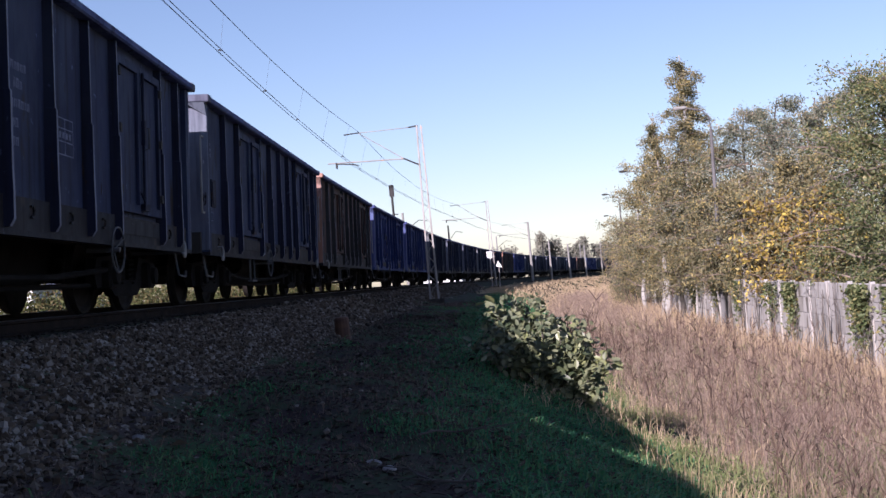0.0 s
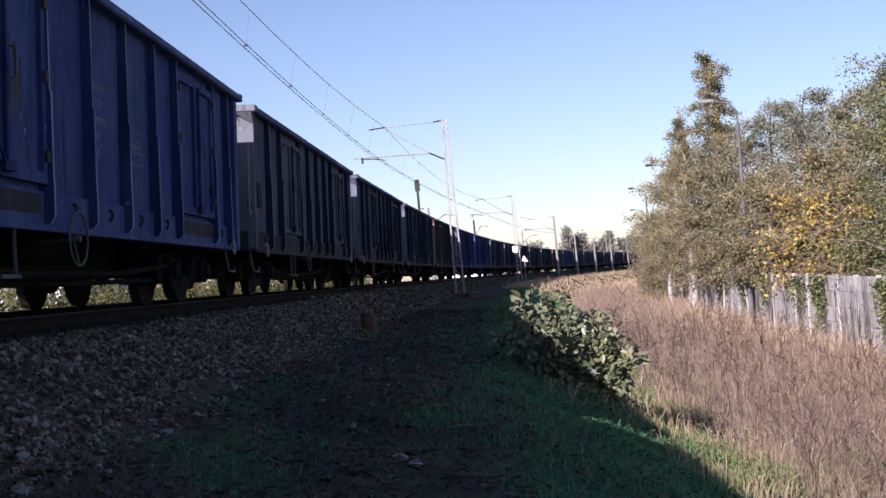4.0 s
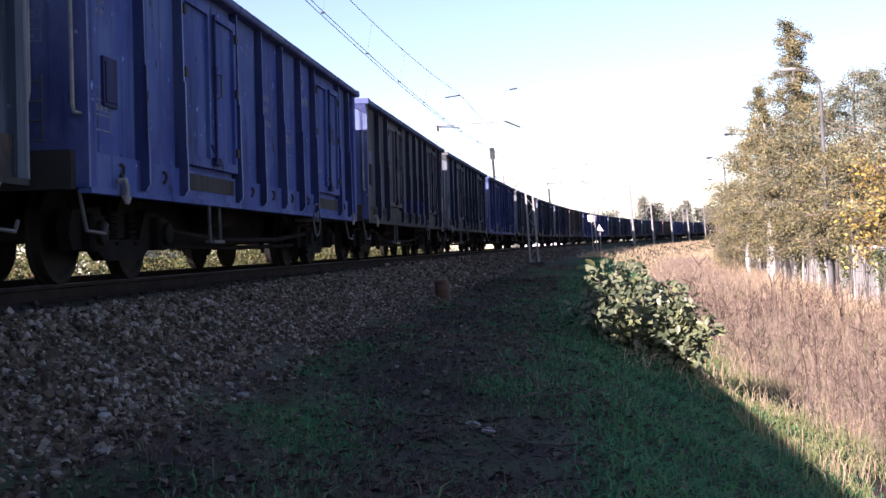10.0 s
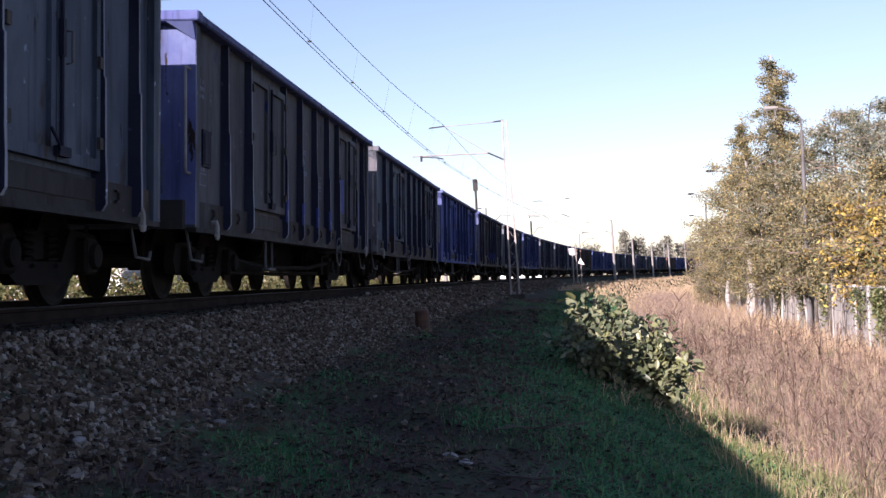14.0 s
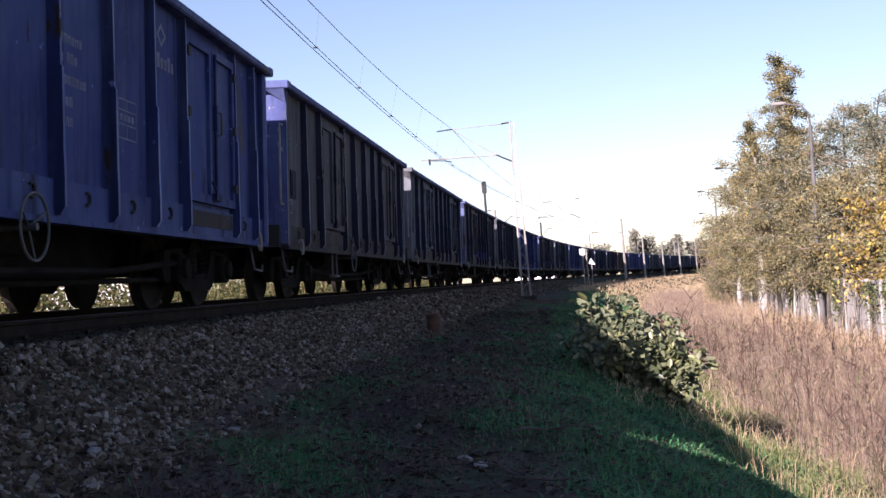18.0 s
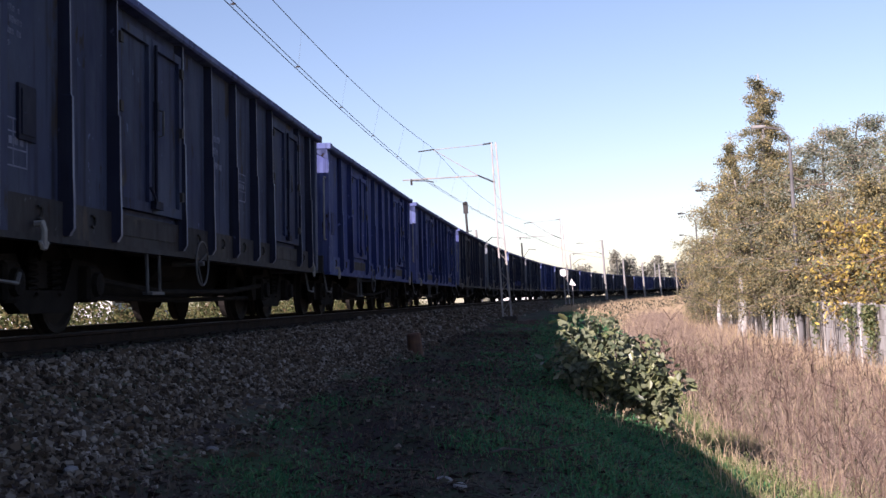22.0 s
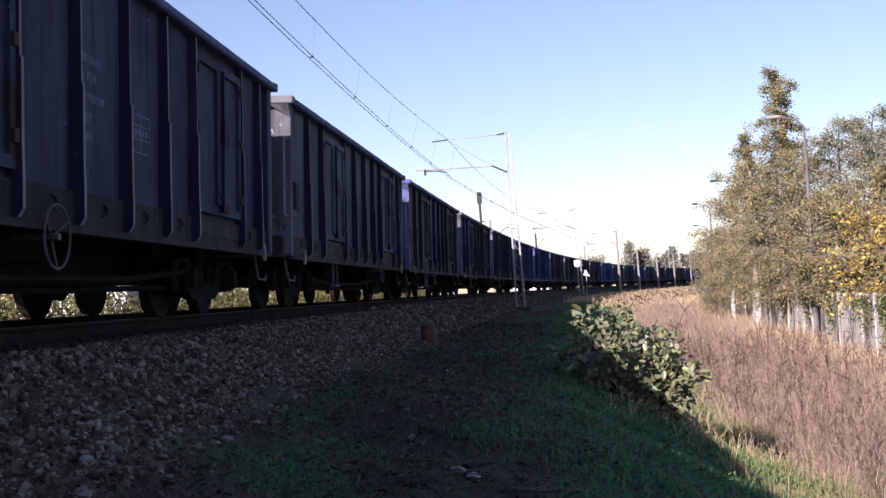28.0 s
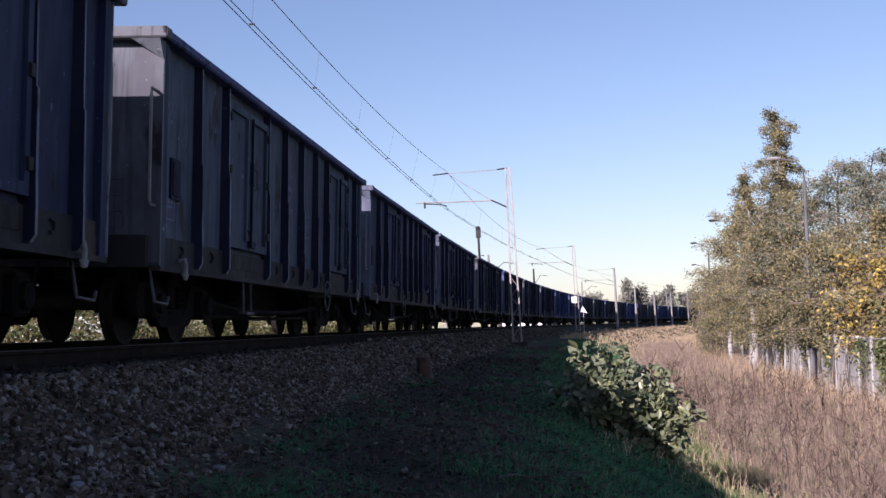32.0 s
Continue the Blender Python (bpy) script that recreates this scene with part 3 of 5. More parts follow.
def wagon_paint(name, base, dark, spots, at=0.60, chips=None):
    """Old wagon paint: blotches, soot streaks that run down, rust patches and small bare chips."""
    m = bpy.data.materials.new(name)
    m.use_nodes = True
    nt = m.node_tree
    b = nt.nodes["Principled BSDF"]
    tc = nt.nodes.new("ShaderNodeTexCoord")
    oi = nt.nodes.new("ShaderNodeObjectInfo")
    sc = nt.nodes.new("ShaderNodeMath")
    sc.operation, sc.inputs[1].default_value = "MULTIPLY", 61.0
    nt.links.new(oi.outputs["Random"], sc.inputs[0])

    def nz(scale, stretch, detail):
        mp = nt.nodes.new("ShaderNodeMapping")
        mp.inputs["Scale"].default_value = stretch
        nt.links.new(tc.outputs["Object"], mp.inputs[0])
        nt.links.new(sc.outputs[0], mp.inputs["Location"])
        n = nt.nodes.new("ShaderNodeTexNoise")
        n.inputs["Scale"].default_value, n.inputs["Detail"].default_value, n.inputs["Roughness"].default_value = scale, detail, .6
        nt.links.new(mp.outputs[0], n.inputs["Vector"])
        return n.outputs["Fac"]

    def ramp(fac, lo, hi):
        r = nt.nodes.new("ShaderNodeMapRange")
        r.inputs["From Min"].default_value, r.inputs["From Max"].default_value = lo, hi
        nt.links.new(fac, r.inputs["Value"])
        return r.outputs[0]

    def mix(fac, p, q):
        x = nt.nodes.new("ShaderNodeMix")
        x.data_type = "RGBA"
        nt.links.new(fac, x.inputs["Factor"])
        for sock, v in ((x.inputs["A"], p), (x.inputs["B"], q)):
            if isinstance(v, tuple):
                sock.default_value = (*v, 1)
            else:
                nt.links.new(v, sock)
        return x.outputs["Result"]
    mean = sum(base) / 3
    dusty = tuple(.78 * c + .30 * mean * k for c, k in zip(base, (1.3, 1.75, 2.2)))
    col = mix(ramp(nz(1.1, (1, 1, .5), 4), .38, .66), base, dark)
    col = mix(ramp(nz(.8, (1, 1, .7), 6), .46, .66), col, dusty)
    col = mix(ramp(nz(3.6, (1, 1, .7), 5), .54, .70), col, tuple(.5 * (p + q) for p, q in zip(dark, dusty)))
    col = mix(ramp(nz(7, (1, 1, .06), 4), .52, .74), col, tuple(c * .4 for c in dark))
    col = mix(ramp(nz(1.5, (1, 1, .45), 9), at, at + .05), col, spots)
    col = mix(ramp(nz(9, (1, 1, .8), 6), .67, .70), col, chips or tuple(min(1, 2.3 * c) for c in dusty))
    col = mix(ramp(nz(4, (1, 1, .35), 8), .645, .675), col, (0.018, 0.011, 0.009))
    nt.links.new(col, b.inputs["Base Color"])
    nt.links.new(ramp(nz(4, (1, 1, .4), 5), -1.3, .95), b.inputs["Roughness"])
    b.inputs["Specular IOR Level"].default_value = .22
    bp = nt.nodes.new("ShaderNodeBump")
    bp.inputs["Strength"].default_value, bp.inputs["Distance"].default_value = .55, .03
    nt.links.new(nz(1.8, (1, 1, .6), 5), bp.inputs["Height"])
    nt.links.new(bp.outputs[0], b.inputs["Normal"])
    return m


# edge paints carry the bright edge highlight of ribs and posts as colour
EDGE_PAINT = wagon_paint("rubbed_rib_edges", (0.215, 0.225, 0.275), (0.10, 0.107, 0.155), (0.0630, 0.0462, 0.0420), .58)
# sky reflection along the top rail, painted in as a lighter blue
TOP_PAINT = wagon_paint("rubbed_top_rail_paint", (0.072, 0.088, 0.220), (0.048, 0.060, 0.160), (0.0980, 0.0840, 0.0840), .66)
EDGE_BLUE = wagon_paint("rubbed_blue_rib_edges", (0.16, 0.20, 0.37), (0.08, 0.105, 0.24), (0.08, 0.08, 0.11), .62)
SILL_PAINT = wagon_paint("grimy_rusted_sill", (0.026, 0.023, 0.026), (0.014, 0.012, 0.014), (0.055, 0.042, 0.036), .60)
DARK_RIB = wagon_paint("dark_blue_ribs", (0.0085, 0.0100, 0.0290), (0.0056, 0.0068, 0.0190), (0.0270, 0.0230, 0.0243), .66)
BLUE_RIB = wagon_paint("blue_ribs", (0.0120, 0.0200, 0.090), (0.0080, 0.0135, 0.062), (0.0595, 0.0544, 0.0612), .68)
SOOT_RIB = wagon_paint("sooty_ribs", (0.0297, 0.0270, 0.0270), (0.0162, 0.0149, 0.0162), (0.0405, 0.0270, 0.0216), .62)
# end paints: lighter than the sides, with sun brightness put into the colour
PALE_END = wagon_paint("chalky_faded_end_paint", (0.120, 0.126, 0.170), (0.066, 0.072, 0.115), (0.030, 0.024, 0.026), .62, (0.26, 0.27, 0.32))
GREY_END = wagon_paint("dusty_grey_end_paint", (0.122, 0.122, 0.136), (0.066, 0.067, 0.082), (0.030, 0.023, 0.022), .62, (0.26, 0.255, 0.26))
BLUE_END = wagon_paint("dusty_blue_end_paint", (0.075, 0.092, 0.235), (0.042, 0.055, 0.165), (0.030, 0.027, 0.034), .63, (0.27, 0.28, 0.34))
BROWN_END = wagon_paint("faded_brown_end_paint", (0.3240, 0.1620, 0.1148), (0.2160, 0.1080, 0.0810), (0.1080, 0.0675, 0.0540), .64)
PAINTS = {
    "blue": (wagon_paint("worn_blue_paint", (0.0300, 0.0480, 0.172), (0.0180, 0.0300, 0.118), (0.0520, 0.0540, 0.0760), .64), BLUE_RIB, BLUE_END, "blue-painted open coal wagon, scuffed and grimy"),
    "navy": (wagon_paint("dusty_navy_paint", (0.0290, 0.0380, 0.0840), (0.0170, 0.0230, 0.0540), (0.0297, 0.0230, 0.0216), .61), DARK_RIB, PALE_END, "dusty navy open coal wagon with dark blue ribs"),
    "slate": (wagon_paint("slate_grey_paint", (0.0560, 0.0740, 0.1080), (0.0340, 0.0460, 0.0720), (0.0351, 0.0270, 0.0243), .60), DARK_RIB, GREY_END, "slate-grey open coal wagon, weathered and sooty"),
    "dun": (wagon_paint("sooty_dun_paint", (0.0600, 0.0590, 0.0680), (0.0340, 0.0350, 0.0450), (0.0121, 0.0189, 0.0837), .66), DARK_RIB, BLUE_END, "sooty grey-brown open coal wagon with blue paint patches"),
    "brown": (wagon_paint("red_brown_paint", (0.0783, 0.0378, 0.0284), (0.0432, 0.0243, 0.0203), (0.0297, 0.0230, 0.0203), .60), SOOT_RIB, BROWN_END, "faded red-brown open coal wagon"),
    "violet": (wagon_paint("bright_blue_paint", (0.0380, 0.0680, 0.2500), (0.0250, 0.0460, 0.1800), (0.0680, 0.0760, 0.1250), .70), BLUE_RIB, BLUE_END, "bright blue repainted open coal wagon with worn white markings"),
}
M_FRAME = material("sill_grime", (0.0299, 0.0253, 0.0230), (0.0149, 0.0126, 0.0126), 0.85, 0, 1.2, 30, 0.2, (0.0517, 0.0403, 0.0345), .60, 2)

# paint of each wagon; number 0 stands abreast of the camera at the start, higher numbers are ahead of it
ORDER = {3: "blue", 2: "brown", 1: "navy", 0: "navy", -1: "slate", -2: "blue", -3: "slate", -4: "dun", -5: "violet", -6: "slate", -7: "dun", -8: "slate", -9: "dun", -10: "blue",
         -11: "blue", -12: "navy", -13: "slate", -14: "dun", -15: "slate", -16: "navy", -17: "navy", -18: "slate", -19: "navy", -20: "navy"}
FIRST_WAGON, LAST_WAGON = -20, 25
WAGONS = {}


def build_train():
    made = {}
    for n in range(FIRST_WAGON, LAST_WAGON + 1):
        paint = ORDER.get(n) or ("navy", "slate", "navy", "brown", "blue", "slate", "navy")[n % 7]
        key = (paint, n < 4, "b" if n in (0, -4, -5, -7, -15, -18) else "a")
        if key in made:
            WAGONS[n] = copy_thing(made[key], Matrix.Identity(4))
        else:
            WAGONS[n] = made[key] = wagon_proto(*PAINTS[paint][:3], M_FRAME, PAINTS[paint][3], *key[1:])


build_train()


def wagon_marks():
    """What sets single wagons apart: repainted bays, pale patches at a corner, a worn emblem."""
    blue = wagon_paint("fresh_blue_paint", (0.0340, 0.0476, 0.2465), (0.0255, 0.0374, 0.1955), (0.0850, 0.0850, 0.1190), .72)
    for y0, y1 in ((-1.66, -.76), (-.48, .42)):
        bm = bmesh.new()
        box_bm(bm, HALF - .0595, HALF - .0565, y0, y1, ZF, ZT - .12)
        part("repainted_bay", bm, blue, WAGONS[-14], "bay of the side repainted bright blue")
    pale = wagon_paint("pale_blue_touch_up_paint", (0.090, 0.105, 0.200), (0.060, 0.075, 0.165), (0.10, 0.09, 0.09), .66)
    for n, y0, y1, z0, z1, mt, x in ((-7, 5.80, 6.18, .10, .66, pale, -.06), (-7, 4.98, 5.60, .12, .70, pale, -.06), (-7, -6.16, -5.98, .15, .66, pale, -.06), (-7, -4.92, -4.70, .02, .80, blue, -.06),
                                     (-7, -.46, -.30, .0, .30, blue, -.06), (-7, .72, .90, .0, .26, blue, -.06), (-7, 3.0, 3.5, .35, 1.0, blue, -.025), (-4, -5.98, -5.55, .82, 1.12, pale, -.06),
                                     (-4, -1.64, -1.45, .0, .40, blue, -.06), (-4, -.46, -.30, .0, .35, blue, -.06), (-4, .72, .86, .0, .32, blue, -.06), (-4, 1.86, 2.0, .0, .30, blue, -.06),
                                     (-13, 6.19, 6.34, .15, .62, pale, .0), (-18, 5.82, 6.18, .12, .5, pale, -.06), (-4, 6.22, 6.36, .2, .6, M_HOOK, .0)):
        bm = bmesh.new()
        box_bm(bm, HALF + x + .0005, HALF + x + (.0035 if x else .0145), y0, y1, ZF + z0, ZF + z1)
        part("paint_patch", bm, mt, WAGONS[n], "patch of touch-up paint")
    # blue touch-up on the feet of the ribs
    for n in (-4, -7):
        for y in (-1.80, -.62, .56, 1.70):
            bm = bmesh.new()
            box_bm(bm, HALF + .03, HALF + .058, y - .05, y + .05, ZF - .04, ZF + .30)
            part("rib_shoe", bm, blue, WAGONS[n], "bright blue shoe of a rib")
    # white ruled box on the end of the bright blue wagon
    bm = bmesh.new()
    ye = -BOX / 2 - .0065
    for z in (2.02, 2.12, 2.22, 2.36, 2.47):
        box_bm(bm, .62, 1.10, ye, ye + .002, z, z + .012)
    for x in (.62, 1.09):
        box_bm(bm, x, x + .012, ye - .0005, ye + .002, 2.02, 2.48)
    for k in range(9):
        box_bm(bm, .66 + .14 * (k % 3), .76 + .14 * (k % 3), ye, ye + .002, 2.05 + .1 * (k // 3), 2.085 + .1 * (k // 3))
    tagged(part("painted_table", bm, M_MARK, WAGONS[-5], "worn white ruled box of lettering"), kind="stuff")
    for n in (-5, -10):
        bm = bmesh.new()
        for k in range(4):
            a = math.pi / 2 * k
            p, q = Vector((0, math.cos(a) * .15, math.sin(a) * .12)), Vector((0, math.cos(a + math.pi / 2) * .15, math.sin(a + math.pi / 2) * .12))
            bm.faces.new([bm.verts.new(v + Vector((HALF - .057, 2.15, 2.80))) for v in (p, q, q * .62, p * .62)])
        part("emblem", bm, M_MARK, WAGONS[n], "plain worn pale emblem")
        bm = bmesh.new()
        for k in range(6):
            box_bm(bm, HALF - .0595, HALF - .0565, 1.90 + .11 * k, 1.975 + .11 * k, 2.46, 2.46 + (.15 if k in (1, 4) else .11))
        tagged(part("painted_marking", bm, M_MARK, WAGONS[n], "worn pale lettering bars"), kind="stuff")


wagon_marks()

# ---- masts, wires, fence, lamps ----
def lattice_mast(s, l, height=9.6, lean=0.0):
    m = new("catenary_mast")
    p = on_line(s, l)
    base = float(ground_z(p.x, p.y))
    m.matrix_basis = pose(p.x, p.y, base, 0, lean, heading(s))
    tagged(m, "pale lattice steel catenary mast beside the track", "mast", "catenary masts")
    for k, sx in enumerate((-1, 1)):
        bm = bmesh.new()
        w0, w1 = .20, .10
        vs0 = [(sx * w0 - .04, -.08), (sx * w0 + .04, -.08), (sx * w0 + .04, .08), (sx * w0 - .04, .08)]
        vs1 = [(sx * w1 - .03, -.05), (sx * w1 + .03, -.05), (sx * w1 + .03, .05), (sx * w1 - .03, .05)]
        a = [bm.verts.new((x, y, -.3)) for x, y in vs0]
        b = [bm.verts.new((x, y, height)) for x, y in vs1]
        for i in range(4):
            bm.faces.new((a[i], a[(i + 1) % 4], b[(i + 1) % 4], b[i]))
        bm.faces.new(b)
        part("leg", bm, M_GALV, m)
    for i in range(18):
        z0, z1 = i * height / 18, (i + 1) * height / 18
        wa, wb = .20 - .10 * z0 / height, .20 - .10 * z1 / height
        bm = bmesh.new()
        tube_bm(bm, [(-wa if i % 2 else wa, 0, z0), (wb if i % 2 else -wb, 0, z1)], .012, 4)
        part("lacing_bar", bm, M_GALV, m)
    return m, base


def concrete_mast(s, l, height=9.0, lean=0.0):
    m = new("catenary_mast")
    p = on_line(s, l)
    base = float(ground_z(p.x, p.y))
    m.matrix_basis = pose(p.x, p.y, base, 0, lean, heading(s))
    tagged(m, "grey concrete catenary mast beside the track", "mast", "catenary masts")
    bm = bmesh.new()
    lathe_bm(bm, [(-.3, .19), (height * .5, .16), (height, .12)], 12, "z")
    part("post", bm, M_POLE, m)
    return m, base


def cantilever(m, base, l, mat=None):
    """Arms that reach over the track: messenger wire at 7.3 m, contact wires at 5.85 m. x runs from the mast towards the track."""
    mat = mat or M_DARKMETAL
    for name, pts, r, mt in (("top_arm", [(-.05, 0, 7.42 - base), (-l - .4, 0, 7.38 - base)], .018, M_GALV),
                             ("top_bracket", [(-.05, 0, 7.46 - base), (-.5, 0, 7.42 - base)], .035, mat),
                             ("wire_clamp", [(-l - .5, 0, 7.36 - base), (-l + .25, 0, 7.40 - base)], .03, mat),
                             ("stay", [(-l + .2, 0, 7.38 - base), (-.85, 0, 6.0 - base)], .018, M_GALV),
                             ("register_arm", [(-.85, 0, 5.98 - base), (-l - 1.35, 0, 6.08 - base)], .03, M_GALV),
                             ("foot_insulator", [(-.08, 0, 5.6 - base), (-.85, 0, 6.0 - base)], .038, mat),
                             ("drop_bracket", [(-l - .95, 0, 6.1 - base), (-l - .95, 0, 5.82 - base)], .05, mat),
                             ("steady_arm", [(-l - .9, 0, 6.02 - base), (-l - .2, 0, 5.95 - base), (-l + .1, 0, 5.87 - base)], .025, mat)):
        bm = bmesh.new()
        tube_bm(bm, pts, r, 6)
        part(name, bm, mt, m)


MASTS = [(-8.0, "l"), (57.0, "l"), (116.0, "l"), (167.0, "c"), (194.0, "c"), (221.0, "c"), (245.0, "c"), (290.0, "c"), (340.0, "c")]
for s_, k_ in MASTS:
    if s_ < 0:
        continue
    mk_, b_ = (lattice_mast if k_ == "l" else concrete_mast)(s_, 3.05, 8.35 if k_ == "l" else 8.3 if s_ < 170 else 6.4, -1.6)
    if s_ < 180:
        cantilever(mk_, b_, 3.05)
    fb = bmesh.new()
    box_bm(fb, -.45, .45, -.4, .4, -.4, .22)
    bmesh.ops.bevel(fb, geom=fb.edges[:], offset=.04, segments=1, affect="EDGES")
    part("footing", fb, M_SLEEPER, mk_, "dark weathered concrete footing")


def wire_z(s, kind):
    """Height of a wire: the messenger sags between its supports."""
    sup = [q for q, _ in MASTS]
    k = max(i for i in range(len(sup)) if sup[i] <= s or i == 0)
    k = min(k, len(sup) - 2)
    t = (s - sup[k]) / (sup[k + 1] - sup[k])
    w = sup[k + 1] - sup[k]
    if kind == "messenger_wire":
        return 7.36 - .56 * (w / 62) ** 2 * 4 * t * (1 - t)
    return 5.86


def stagger(s):
    sup = [q for q, _ in MASTS]
    return float(np.interp(s, sup, [-.42 if i % 2 else .25 for i in range(len(sup))]))


def build_wires():
    for l0, r, name in ((-.05, .0095, "contact_wire"), (.05, .0095, "contact_wire"), (0, .0095, "messenger_wire")):
        pts = []
        for s in np.arange(-8, 340, 4.0):
            pts.append(on_line(s, l0 + (stagger(s) if name == "contact_wire" else 0), wire_z(s, name) + (.02 if l0 > 0 else 0)))
        bm = bmesh.new()
        tube_bm(bm, pts, r, 5)
        ob = part(name, bm, M_WIRE, None)
        tagged(ob, "thin dark overhead line wire above the track", "wire", "overhead line wires")
    for k, s in enumerate(np.arange(4, 120, 6.2)):
        bm = bmesh.new()
        tube_bm(bm, [on_line(s, stagger(s), 5.86), on_line(s, 0, wire_z(s, "messenger_wire"))], .003, 4)
        cl = on_line(s, stagger(s), 5.88)
        tube_bm(bm, [cl + Vector((-.05, 0, .02)), cl + Vector((.05, 0, .02))], .022, 5)
        ob = part("dropper_wire", bm, M_WIRE, None)
        tagged(ob, "thin vertical dropper wire holding the contact wire", "wire", "overhead line droppers")


build_wires()


def build_sleepers():
    """Sleepers end just outside the rails; only their ends show above the stones."""
    bm = bmesh.new()
    box_bm(bm, -1.28, 1.28, -.13, .13, -.36, -.165)
    bmesh.ops.bevel(bm, geom=bm.edges[:], offset=.02, segments=1, affect="EDGES")
    track = new("sleepers")
    tagged(track, "grey concrete sleepers bedded in ballast", "sleepers", kind="structure")
    first = part("sleeper", bm, M_SLEEPER, track)
    c = CANT
    k = 0
    for s in np.arange(1.0, 150, .62):
        p = on_line(s)
        m = pose(p.x, p.y, 0, 0, 0, heading(s)) @ Matrix.Translation((.75, 0, 0)) @ pose(0, 0, 0, 0, c, 0) @ Matrix.Translation((-.75, 0, 0))
        if k == 0:
            first.matrix_basis = m
        else:
            again(first, track, m)
        k += 1


build_sleepers()


def small_things():
    # rusty stump of a pipe at the ballast edge
    p = on_line(24.0, 2.9)
    t = new("marker_post")
    t.matrix_basis = pose(p.x, p.y, float(ground_z(p.x, p.y)), 2, -3, 10)
    tagged(t, "short rust-brown marker stump at the ballast edge", "marker")
    bm = bmesh.new()
    lathe_bm(bm, [(-.1, .15), (.0, .15), (.38, .14), (.41, .12), (.42, .05)], 14, "z")
    part("stump", bm, material("rusted_iron", (0.105, 0.050, 0.030), (0.045, 0.024, 0.018), 0.85, 0, 6, 50, 0.4), t)
    # white plate fixed on the second lattice mast
    p = on_line(115.88, 2.75)
    t = new("white_plate")
    t.matrix_basis = pose(p.x, p.y, 2.0, 0, 0, heading(115))
    tagged(t, "plain white square plate fixed to a lattice mast", "sign")
    bm = bmesh.new()
    box_bm(bm, -.26, .26, -.02, .02, .05, .68)
    bmesh.ops.bevel(bm, geom=bm.edges[:], offset=.012, segments=1, affect="EDGES")
    part("plate", bm, M_WHITE, t)
    for z in (.18, .50):
        bm = bmesh.new()
        box_bm(bm, .2, .55, .022, .05, z, z + .05)
        part("bracket", bm, M_GALV, t)
    # triangular speed board on a post
    p = on_line(110.0, 4.0)
    zg = float(ground_z(p.x, p.y))
    t = new("speed_board")
    t.matrix_basis = pose(p.x, p.y, zg, 0, 0, heading(110))
    tagged(t, "white triangular board on a short post beside the track", "sign")
    bm = bmesh.new()
    tri = [(-.27, .13), (.32, 0), (-.06, .64)]
    zc = 1.55 - zg - .5
    A = [bm.verts.new((x, -.015, zc + z)) for x, z in tri]
    B_ = [bm.verts.new((x, .015, zc + z)) for x, z in tri]
    bm.faces.new(A)
    bm.faces.new(B_[::-1])
    for k in range(3):
        bm.faces.new((A[k], A[(k + 1) % 3], B_[(k + 1) % 3], B_[k]))
    part("board", bm, M_WHITE, t)
    bm = bmesh.new()
    tube_bm(bm, [(0, .05, -.2), (0, .05, zc + .5)], .04, 8)
    part("post", bm, M_GALV, t)
    # colour-light signal beyond the train
    p = on_line(105.0, -4.3)
    zg = float(ground_z(p.x, p.y))
    t = new("railway_signal")
    t.matrix_basis = pose(p.x, p.y, zg, 0, -1.5, heading(105))
    tagged(t, "tall dark railway signal post with a light head", "signal")
    bm = bmesh.new()
    lathe_bm(bm, [(-.2, .12), (8.6 - zg, .10)], 10, "z")
    part("post", bm, M_DARKMETAL, t)
    bm = bmesh.new()
    box_bm(bm, -.2, .2, -.12, .12, 7.75 - zg, 8.6 - zg)
    lathe_bm(bm, [(8.55 - zg, .22), (8.72 - zg, .2), (8.78 - zg, .05)], 12, "z")
    part("light_head", bm, M_DARKMETAL, t, "black signal head")
    bm = bmesh.new()
    box_bm(bm, .12, .42, -.03, .03, 6.15 - zg, 6.23 - zg)
    part("bracket", bm, M_DARKMETAL, t)
    # pale stones and litter on the path
    for s, l, w in ((8.3, 4.66, .055), (8.0, 4.78, .05), (8.6, 3.05, .045), (6.8, 2.75, .05)):
        p = on_line(s, l)
        bm = bmesh.new()
        bmesh.ops.create_icosphere(bm, subdivisions=2, radius=w)
        for v in bm.verts:
            v.co = Vector((v.co.x * 1.1, v.co.y * .8, v.co.z * .5)) * (1 + .22 * noise.noise(v.co * 14 + Vector((s, l, 0))))
        ob = part("stone", bm, material("pale_stone", (0.30, 0.29, 0.29), (0.12, 0.115, 0.115), 0.9, 0, 8, 60, 0.4), None, at=pose(p.x, p.y, float(ground_z(p.x, p.y)) + .02, 0, 0, 40 * s))
        tagged(ob, "pale weathered stone lying in the grass", "stone", "pale stones")


small_things()


